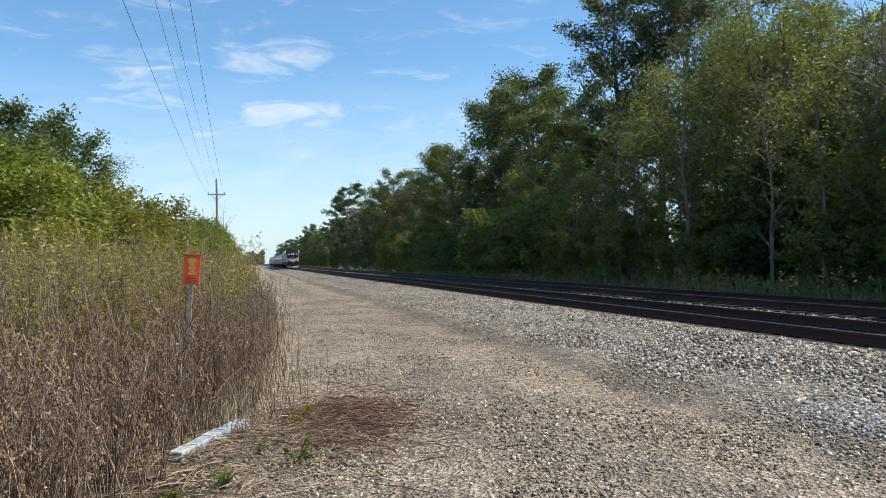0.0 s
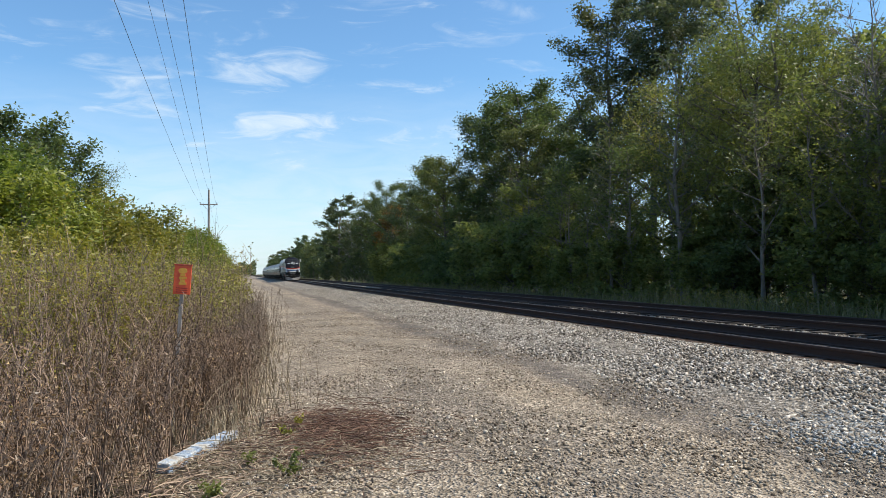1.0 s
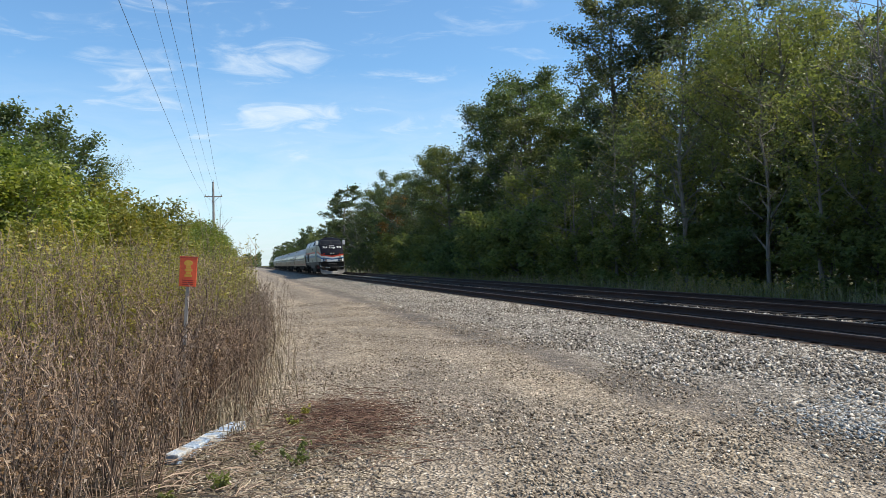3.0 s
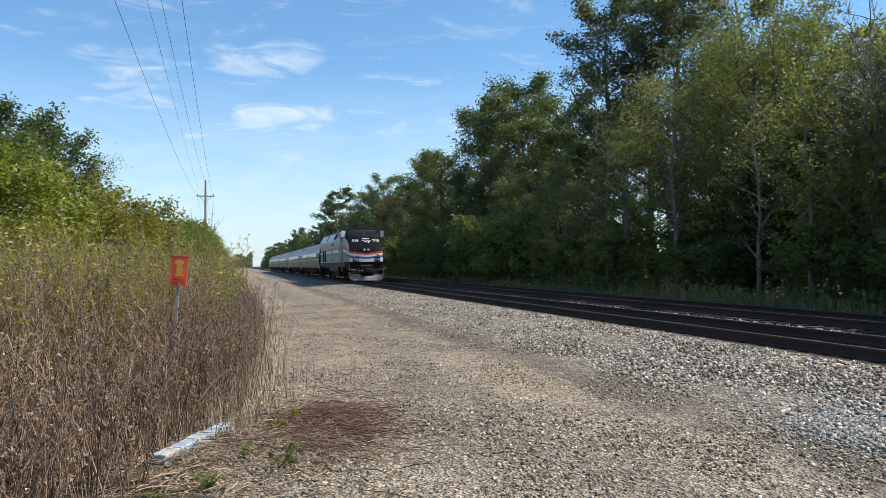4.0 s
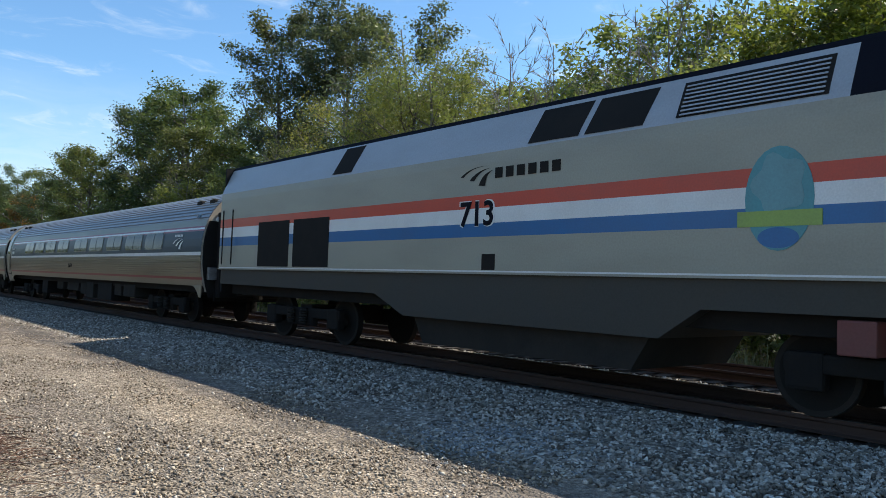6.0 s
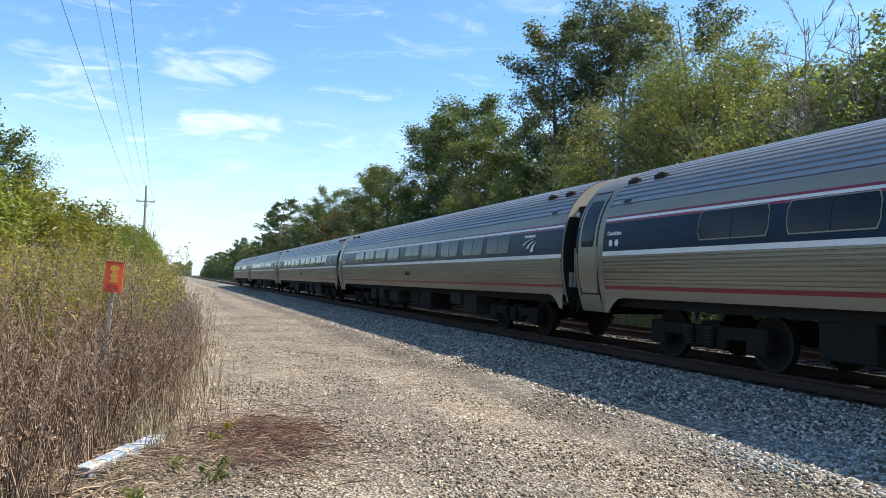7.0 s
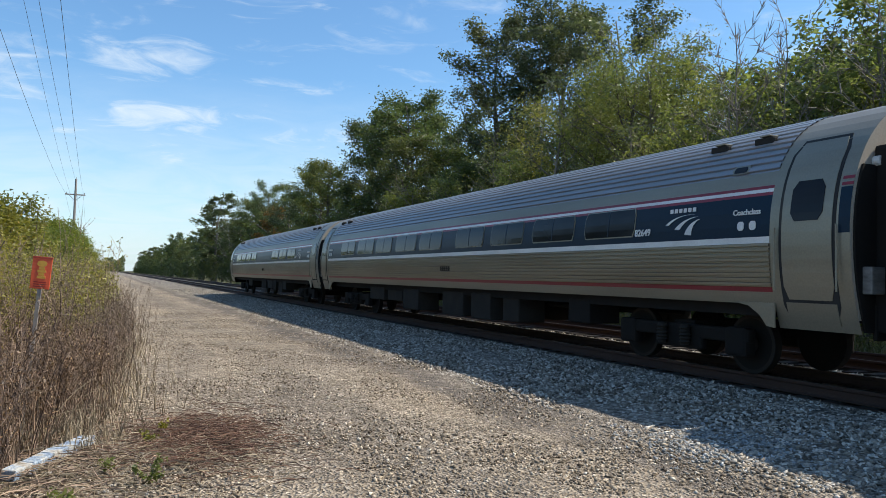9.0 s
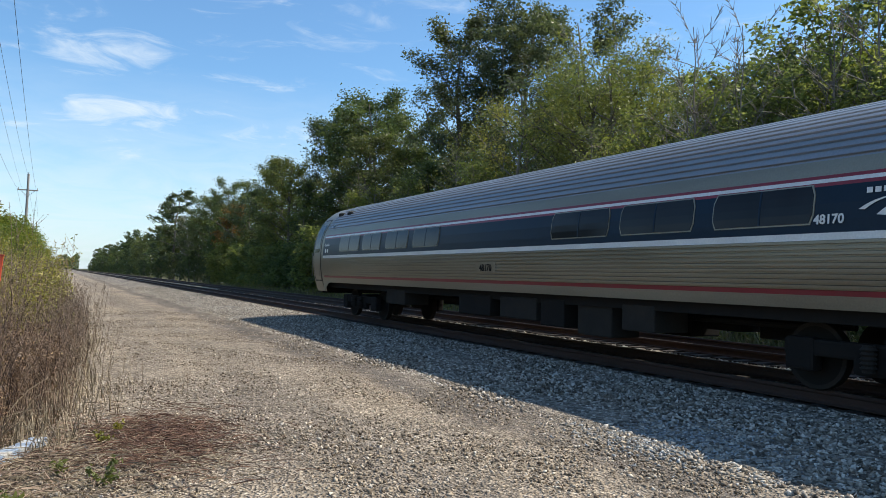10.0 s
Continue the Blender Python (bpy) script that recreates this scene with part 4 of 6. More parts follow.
def swoosh(parent, at, size, material):
    """Three curved bands that sweep up and narrow to one side: a plain mark."""
    bm = bmesh.new()
    for (bx, bz), (cx, cz), (ex, ez), wide in (((-1.0, -0.02), (-0.35, 0.42), (0.72, 0.34), 0.20), ((-0.42, -0.22), (0.05, 0.22), (0.86, 0.24), 0.30), ((0.18, -0.46), (0.36, 0.02), (1.0, 0.14), 0.40)):
        va, vb = [], []
        for i in range(9):
            f = i / 8
            x = (1 - f) ** 2 * bx + 2 * f * (1 - f) * cx + f * f * ex
            z = (1 - f) ** 2 * bz + 2 * f * (1 - f) * cz + f * f * ez
            w = wide * (1 - f) + 0.05 * f
            va.append(bm.verts.new((x * size * 0.62, z * size * 0.62, 0)))
            vb.append(bm.verts.new(((x + w) * size * 0.62, (z - 0.12 * w) * size * 0.62, 0)))
        for i in range(8):
            bm.faces.new((va[i], vb[i], vb[i + 1], va[i + 1]))
    ob = part("emblem", bm, material, parent, "white fan-shaped emblem of curved bands")
    ob.matrix_basis = at
    return ob


def wordmark(parent, at, width, height, material):
    """Unreadable brand lettering as a row of plain bars."""
    bm = bmesh.new()
    for k in range(6):
        x = -width / 2 + width * (k + 0.1) / 6
        add_box(bm, x, x + width * 0.115, -height / 2, height / 2, 0, 0.004)
    ob = part("lettering_bars", bm, material, parent)
    ob.matrix_basis = at
    return ob


def text_on(parent, text, at, size, material, name="number"):
    ob = part(name, letters(text, size), material, parent)
    ob.matrix_basis = at
    return ob


def make_locomotive():
    L = thing("locomotive", "grey diesel locomotive with charcoal nose and red, white, blue stripes", "locomotive")
    e0, e1, e2, e3 = (band_edge(k) for k in range(4))
    for sgn in (-1, 1):
        part("lower_side_panel", loco_band(lambda k, v: 1.60, e3, 3, True, False, None, sgn), LOCO_GREY, L)
    part("nose_panel", loco_band(lambda k, v: 1.58, e3, 2, False, True), WHITE, L, "white lower nose panel")
    part("blue_stripe", loco_band(e3, e2, 2), BLUE_STRIPE, L)
    part("white_stripe", loco_band(e2, e1, 2), WHITE, L)
    part("red_stripe", loco_band(e1, e0, 2), RED_STRIPE, L)
    for sgn in (-1, 1):
        part("side_panel", loco_band(e0, lambda k, v: max(e0(k, v) + 0.001, min(3.55, loco_mask_z(v))), 4, True, False, None, sgn), LOCO_GREY, L)
    for sgn in (-1, 1):
        part("upper_panel", loco_band(lambda k, v: 3.55, lambda k, v: 4.20, 4, True, False, [y for y in SIDE_Y if y > 4.7], sgn), LOCO_UPPER, L, "pale blue-grey sloping upper body panel")
        part("roof_edge", loco_band(lambda k, v: 4.20, lambda k, v: 4.28, 1, True, False, [y for y in SIDE_Y if y > 4.7], sgn), CHARCOAL, L, "dark painted roof edge")
    cab = [y for y in SIDE_Y if y < 4.8]
    for sgn in (-1, 1):
        part("cab_side", loco_band(lambda k, v: max(loco_mask_z(v), e0(k, v)), lambda k, v: 4.28, 6, True, False, cab, sgn), CHARCOAL, L)
    part("nose", loco_band(e0, lambda k, v: 4.28, 10, False, True), CHARCOAL, L, "sloped charcoal nose and windscreen surround", True)
    # roof: long crowned sheet and the cab's rounded cap
    xs = [i / 8 for i in range(-8, 9)]
    crown = lambda x: 4.28 + 0.11 * (1 - abs(x) ** 2.2)
    part("roof", panel_grid([[(x * 1.17, y, crown(x)) for x in xs] for y in (20.45, 2.7)]), CHARCOAL, L, "dark painted roof")
    cap = []
    for f in (0, 0.25, 0.5, 0.75, 1):
        row = []
        for x in xs:
            fx, fy, fz = on_front(x, 4.28)
            yb = 2.7
            y = fy + (yb - fy) * f
            xx = fx + (x * 1.17 - fx) * f
            row.append((xx, y, 4.28 + (0.24 * (1 - abs(x) ** 2.2)) * math.sin(f * math.pi / 2) ** 0.55))
        cap.append(row)
    part("cab_roof", panel_grid(cap), CHARCOAL, L, "", True)
    for y in (5.2, 7.4, 11.5, 15.8):
        part("roof_hatch", box(-0.55, 0.55, y, y + 1.4, 4.34, 4.43, 0.03), BLACK, L)
    part("horn", rod((-0.45, 3.1, 4.56), (-0.45, 2.7, 4.56), 0.05, 10, 0.09), BLACK, L)
    part("horn_bracket", box(-0.75, -0.2, 3.0, 3.12, 4.36, 4.56, 0.02), BLACK, L)
    part("rear_wall", slab([(20.44, 1.0), (20.5, 1.0), (20.5, 4.25), (20.44, 4.25)], -1.4, 1.4), BLACK, L)
    part("rear_diaphragm", box(-0.6, 0.6, 20.5, 20.95, 0.9, 3.2, 0.05), RUBBER, L)
    # belt ledge, skirts, tank
    bm = bmesh.new()
    for sx in (-1, 1):
        x0, x1 = sorted((sx * 1.46, sx * 1.525))
        add_box(bm, x0, x1, 2.4, 20.45, 1.575, 1.605)
    part("belt_rail", bm, LOCO_GREY, L)
    part("front_skirt", slab([(0.56, 1.58), (0.56, 1.0), (2.15, 1.0), (2.15, 1.58)], -1.38, 1.38), BLACK, L)
    skirt = [(2.16, 1.60), (2.16, 1.22), (6.45, 1.19), (7.05, 0.79), (12.45, 0.79), (13.4, 1.17), (20.4, 1.2), (20.4, 1.60)]
    part("skirt", slab(skirt, -1.455, 1.455), grimy("skirt_grey_paint", (0.062, 0.059, 0.050), 0.65, 0, (0.07, 0.06, 0.045), 0.7, spec=0.25), L, "dusty grey underbody skirt and fuel tank cover")
    part("fuel_tank", slab([(7.3, 0.80), (7.6, 0.32), (12.1, 0.32), (12.4, 0.80)], -1.25, 1.25), DUSTY, L)
    bm = box(-1.2, 1.2, 0.55, 20.2, 0.95, 1.25)
    part("underframe", bm, BLACK, L)
    truck(L, 3.95, 2.74, 0.51)
    truck(L, 16.7, 2.74, 0.51)
    for sgn in (-1, 1):
        # rear intake doors, roof-line windows, louvres, cab glass
        for y in (15.05, 16.75):
            part("vent_door", side_quad(y, y + 1.5, 1.66, 2.72, 0.008, sgn), BLACK, L, "dark louvred vent door")
        part("upper_window", side_quad(14.35, 15.05, 3.60, 4.17, 0.008, sgn, -0.15, 2), BLACK, L)
        for y in (7.35, 8.45):
            part("upper_window", side_quad(y, y + 0.98, 3.60, 4.14, 0.008, sgn, -0.12, 2), BLACK, L)
        lv = part("louvre", side_quad(4.95, 6.85, 3.62, 4.12, 0.006, sgn, 0, 2), BLACK, L)
        for k in range(8):
            z = 3.645 + 0.058 * k
            part("slat", side_quad(5.0, 6.8, z, z + 0.022, 0.022, sgn), LOCO_UPPER, lv)
        part("cab_door", side_quad(3.28, 3.98, 1.66, 3.50, 0.006, sgn), LOCO_GREY, L)
        part("step_recess", side_quad(3.40, 3.84, 1.66, 2.22, 0.010, sgn), BLACK, L, "dark recessed step pocket in the cab door")
        part("recess_sill", side_quad(3.40, 3.84, 1.98, 2.03, 0.016, sgn), LOCO_UPPER, L)
        part("door_latch", side_quad(3.74, 3.88, 3.22, 3.46, 0.012, sgn), BLACK, L)
        part("cab_window", side_quad(2.75, 3.45, 3.66, 4.12, 0.012, sgn, -0.1, 2), GLASS, L)
        part("filler_cap", side_quad(10.05, 10.35, 1.64, 1.90, 0.01, sgn), BLACK, L)
        # handrails and steps
        for y in (3.20, 4.02):
            bm = bmesh.new()
            add_rod(bm, (sgn * 1.57, y, 1.62), (sgn * 1.57, y, 3.68), 0.02, 8)
            for z in (1.66, 3.64):
                add_rod(bm, (sgn * 1.49, y, z), (sgn * 1.57, y, z), 0.016, 6)
            part("handrail", bm, STAINLESS, L)
            part("handrail_recess", side_quad(y - 0.075, y + 0.075, 1.62, 3.56, 0.009, sgn), BLACK, L)
        for z in (0.45, 0.75, 1.02, 1.34):
            bm = box(min(sgn * 1.40, sgn * 1.53), max(sgn * 1.40, sgn * 1.53), 3.42, 3.86, z, z + 0.03)
            part("step", bm, DUSTY, L)
        for y in (19.6, 20.15):
            part("rear_handrail", rod((sgn * 1.56, y, 1.7), (sgn * 1.56, y, 3.1), 0.018, 8), BLACK, L)
        mir = part("mirror", box(min(sgn * 1.46, sgn * 1.74), max(sgn * 1.46, sgn * 1.74), 2.12, 2.20, 3.60, 4.12, 0.03), WHITE, L, "white rear-view mirror housing")
        part("access_plate", side_quad(2.45, 2.72, 1.26, 1.50, 0.0, sgn), LOCO_GREY, L)
        # small striped flag panel behind the nose, builder's lettering and lifting sockets
        fl = part("flag_panel", side_quad(2.62, 2.98, 3.12, 3.34, 0.008, sgn), WHITE, L, "small striped flag decal")
        for k in range(4):
            part("flag_stripe", side_quad(2.62, 2.98, 3.125 + 0.056 * k, 3.150 + 0.056 * k, 0.011, sgn), DARK_RED, fl)
        part("flag_canton", side_quad(2.62, 2.78, 3.23, 3.34, 0.013, sgn), BLUE_BAND, fl)
        for yy in (3.05, 2.72):
            part("lifting_socket", rod((sgn * 1.44, yy, 2.22), (sgn * 1.508, yy, 2.22), 0.05, 12), BLUE_BAND, L)
        for k in range(9):
            part("lettering_bar", side_quad(2.72 + 0.055 * k, 2.755 + 0.055 * k, 1.635, 1.70, 0.004, sgn), BLACK, L)
        part("lower_line", side_quad(2.72, 20.4, 1.608, 1.632, 0.004, sgn), WHITE, L, "thin pale line along the sill")
        # small red box and air gear beneath
        part("tool_box", box(min(sgn * 1.1, sgn * 1.44), max(sgn * 1.1, sgn * 1.44), 4.45, 4.85, 0.78, 1.16, 0.02), grimy("dull_red_box", (0.20, 0.05, 0.04), 0.7), L)
        # emblem on the side: a tall shield in teal and lime
        em = part("side_emblem", oval(5.47, 2.50, 0.40, 0.60, sgn, 0.008), GREEN_TEAL, L, "tall oval teal anniversary shield")
        part("emblem_picture", oval(5.47, 2.66, 0.30, 0.34, sgn, 0.012, 5), grimy("pale_teal_emblem", (0.16, 0.34, 0.36), 0.5), em)
        part("emblem_band", side_quad(4.98, 5.96, 2.18, 2.36, 0.014, sgn), LIME, em, "lime ribbon across the shield")
        part("emblem_foot", oval(5.47, 2.05, 0.24, 0.12, sgn, 0.012), BLUE_STRIPE, em)
        turn = Matrix.Rotation(math.pi / 2, 4, "X")
        face = Matrix.Rotation(-math.pi / 2 if sgn < 0 else math.pi / 2, 4, "Z") @ turn
        wordmark(L, Matrix.Translation((sgn * 1.506, 9.40, 3.20)) @ face, 1.45, 0.17, BLACK)
        swoosh(L, Matrix.Translation((sgn * 1.507, 10.55, 3.20)) @ face, 0.62, BLACK)
        text_on(L, "713", Matrix.Translation((sgn * 1.506, 10.5, 2.54)) @ face, 0.60, WHITE)
        text_on(L, "713", Matrix.Translation((sgn * 1.510, 10.5, 2.54)) @ face, 0.56, CHARCOAL)
    # windscreen, wipers, nose fittings
    for s0, s1 in ((-0.90, -0.045), (0.045, 0.90)):
        fr = part("windscreen_frame", front_plate(s0 - 0.03, s1 + 0.03, 3.64, 4.13, 0.008), RUBBER, L)
        part("windscreen", front_plate(s0, s1, 3.68, 4.09, 0.018), GLASS, fr)
        m = (s0 + s1) / 2
        x, y, z = on_front(m - 0.15, 3.62)
        x2, y2, z2 = on_front(m + 0.22, 3.42)
        part("wiper", rod((x2, y2 - 0.04, z2), (x, y - 0.05, z + 0.1), 0.012, 6), RUBBER, L)
    slope = math.degrees(math.atan2(1.66 - 0.86, 4.10 - 3.3))
    for s in (-0.60, 0.66):
        x, y, z = on_front(s, 3.24)
        text_on(L, "713", Matrix.Translation((x, y - 0.03, z + 0.025)) @ Matrix.Rotation(radians(math.copysign(14, s)), 4, "Z") @ Matrix.Rotation(radians(90 - slope), 4, "X"), 0.36, WHITE)
    x, y, z = on_front(0.04, 3.20)
    swoosh(L, Matrix.Translation((x, y - 0.04, z + 0.04)) @ Matrix.Rotation(radians(90 - slope), 4, "X"), 0.66, WHITE)
    x, y, z = on_front(0.04, 3.42)
    wordmark(L, Matrix.Translation((x, y - 0.04, z + 0.03)) @ Matrix.Rotation(radians(90 - slope), 4, "X"), 0.62, 0.07, WHITE)
    part("nose_door_seam", front_plate(-0.30, -0.285, 2.50, 3.55, 0.006, 1, 8), RUBBER, L)
    for x in (-0.17, 0.14):
        y = loco_nose_y(2.53) - 0.02
        h = part("headlight", rod((x, y + 0.16, 2.53), (x, y - 0.03, 2.53), 0.105, 20), CHROME, L, "round chrome headlight")
        part("lamp_lens", rod((x, y - 0.025, 2.53), (x, y - 0.038, 2.53), 0.085, 20), LENS, h)
    part("headlight_box", box(-0.34, 0.31, 0.205, 0.6, 2.42, 2.66, 0.05), BLACK, L)
    for s in (-0.72, 0.66):
        x, y, z = on_front(s, 2.54)
        k = part("marker_light", rod((x, y + 0.1, z), (x, y - 0.03, z), 0.08, 16), CHARCOAL, L)
        part("red_lens", rod((x, y - 0.035, z), (x, y - 0.055, z), 0.06, 14), RED_LENS, k, "red marker lens")
        x, y, z = on_front(s * 1.02, 2.10)
        k = part("class_light", rod((x, y + 0.1, z), (x, y - 0.035, z), 0.105, 16), CHROME, L)
        part("lamp_lens", rod((x, y - 0.03, z), (x, y - 0.045, z), 0.07, 14), LENS, k)
    for sx in (-1, 1):
        x0, x1 = (-1.10, -0.62) if sx < 0 else (0.62, 1.10)
        dl = part("ditch_light_recess", box(x0, x1, 0.235, 0.60, 1.60, 1.93, 0.03), BLACK, L)
        for k, mat in ((0.27, BLUE_LENS), (0.73, LENS)):
            x = x0 + (x1 - x0) * k
            part("ditch_light", rod((x, 0.28, 1.76), (x, 0.222, 1.76), 0.10, 16), mat, dl, "round ditch light")
    # anticlimber, buffer beam, pilot plow, coupler, hoses
    part("anticlimber", box(-1.31, 1.31, 0.27, 0.7, 1.45, 1.575, 0.03), BLACK, L)
    part("buffer_beam", box(-1.30, 1.30, 0.36, 0.7, 0.62, 1.48, 0.03), BLACK, L)
    bm = bmesh.new()
    half_ = [(-1.42, 0.34, 0.80), (-1.42, 0.30, 0.34), (-1.28, 0.24, 0.30), (-1.24, 0.20, 0.14), (-1.02, 0.10, 0.10), (0, -0.12, 0.10)]
    top_ = [(-1.42, 0.34, 0.80), (-0.62, 0.22, 0.62), (-0.45, 0.12, 0.46), (0, 0.02, 0.44)]
    left = half_ + [(0.0, 0.02, 0.44), (-0.45, 0.12, 0.46), (-0.62, 0.22, 0.62)]
    for sgn in (1, -1):
        a = [bm.verts.new((x * sgn, y, z)) for x, y, z in left]
        b_ = [bm.verts.new((x * sgn, y + 0.03, z)) for x, y, z in left]
        bm.faces.new(a if sgn > 0 else a[::-1])
        bm.faces.new(b_[::-1] if sgn > 0 else b_)
        for i in range(len(a)):
            j = (i + 1) % len(a)
            bm.faces.new((a[j], a[i], b_[i], b_[j]))
    bmesh.ops.recalc_face_normals(bm, faces=bm.faces)
    part("plow", bm, PLOW, L, "scuffed pale steel snow plow pilot")
    part("plow_top", slab([(0.20, 0.62), (0.30, 0.62), (0.36, 0.92), (0.26, 0.92)], -1.30, 1.30), BLACK, L, "black upper pilot plate")
    for sx in (-1, 1):
        st = part("corner_step", box(min(sx * 1.05, sx * 1.45), max(sx * 1.05, sx * 1.45), 0.12, 0.42, 0.93, 0.97), PLOW, L)
        part("cut_lever", rod((sx * 1.45, 0.10, 1.04), (sx * 0.35, 0.02, 0.86), 0.018, 6), CHROME, L)
        bm = bmesh.new()
        for k in range(3):
            pts = []
            x = sx * (0.42 + 0.16 * k)
            for i in range(9):
                f = i / 8
                pts.append((Vector((x + sx * 0.12 * f - sx * 0.25 * f * f, 0.24 - 0.16 * math.sin(math.pi * f), 1.06 - 0.62 * f - 0.05 * math.sin(math.pi * f))), 0.022))
            v, f_ = tubes([pts], 6)
            base = [bm.verts.new(p) for p in v]
            for q in f_:
                bm.faces.new([base[i] for i in q])
        part("air_hoses", bm, RUBBER, L)
        part("grab_iron", rod((sx * 1.40, 0.14, 1.42), (sx * 1.40, 0.14, 1.02), 0.016, 6), CHROME, L)
    bm = box(-0.16, 0.16, -0.25, 0.5, 0.78, 1.02, 0.05)
    add_box(bm, -0.22, 0.10, -0.42, -0.20, 0.74, 1.05, 0.06)
    add_box(bm, -0.05, 0.20, -0.50, -0.30, 0.76, 1.03, 0.05)
    part("coupler", bm, DUSTY, L, "knuckle coupler")
    part("coupler_pocket", box(-0.42, 0.42, 0.16, 0.32, 0.70, 1.20, 0.04), DUSTY, L)
    part("uncoupling_bar", rod((-0.5, 0.12, 1.30), (0.5, 0.12, 1.30), 0.022, 8), PLOW, L)
    return L


# ---------- coaches ----------
def coach_x(z):
    if z >= 1.95:
        return 1.60 * max(0.0, 1 - ((z - 1.95) / 1.925) ** 2.4) ** 0.5
    return 1.60 - 0.10 * ((1.95 - z) / 0.8) ** 2


COACH_LEN = 25.9


def coach_sheet(zs, y0, y1, ribs=0.0, both=True):
    """A long sheet following the coach's curved side, with pressed ribs if asked."""
    bm = bmesh.new()
    for sgn in ((-1, 1) if both else (-1,)):
        prof = []
        for i, z in enumerate(zs):
            x = coach_x(z)
            dz = 0.01
            t = Vector((coach_x(min(z + dz, 3.874)) - coach_x(z - dz), 2 * dz)).normalized()
            off = ribs * (1 if (i // 2) % 2 else -1) if ribs else 0.0
            prof.append((x + t.y * off, z - t.x * off))
        vs = [[bm.verts.new((sgn * x, y, z)) for x, z in prof] for y in (y0, y1)]
        for i in range(len(prof) - 1):
            bm.faces.new((vs[0][i], vs[0][i + 1], vs[1][i + 1], vs[1][i]))
    bmesh.ops.recalc_face_normals(bm, faces=bm.faces)
    return bm


def rib_levels(z0, z1, n, roof=False):
    """Heights for n ribs, four to a rib, spaced evenly along the skin."""
    fine = [z0 + (z1 - z0) * i / 600 for i in range(601)]
    s = [0.0]
    for a, c in zip(fine, fine[1:]):
        s.append(s[-1] + math.hypot(c - a, coach_x(c) - coach_x(a)))
    out = []
    marks = []
    for k in range(n):
        for f in (0.0, 0.32, 0.40, 0.92):
            marks.append((k + f) / n * s[-1])
    marks.append(s[-1])
    j = 0
    for m in marks:
        while j < 600 and s[j + 1] < m:
            j += 1
        out.append(fine[min(j + 1, 600)])
    return out


def coach_plate(y0, y1, z0, z1, proud, sgn, depth=0.03, n=4, round_=0.0):
    """A plate curved like the coach's side, with clipped corners if round_."""
    bm = bmesh.new()
    rows = []
    for k in range(n + 1):
        z = z0 + (z1 - z0) * k / n
        inset = 0.0
        if round_ and (k == 0 or k == n):
            inset = round_
        x = sgn * (coach_x(z) + proud)
        rows.append([(x, y0 + inset, z), (x, y1 - inset, z)])
    bm = panel_grid(rows)
    r = bmesh.ops.extrude_face_region(bm, geom=bm.faces[:])
    bmesh.ops.translate(bm, verts=[v for v in r["geom"] if isinstance(v, bmesh.types.BMVert)], vec=(-sgn * depth, 0, 0))
    bmesh.ops.recalc_face_normals(bm, faces=bm.faces)
    return bm


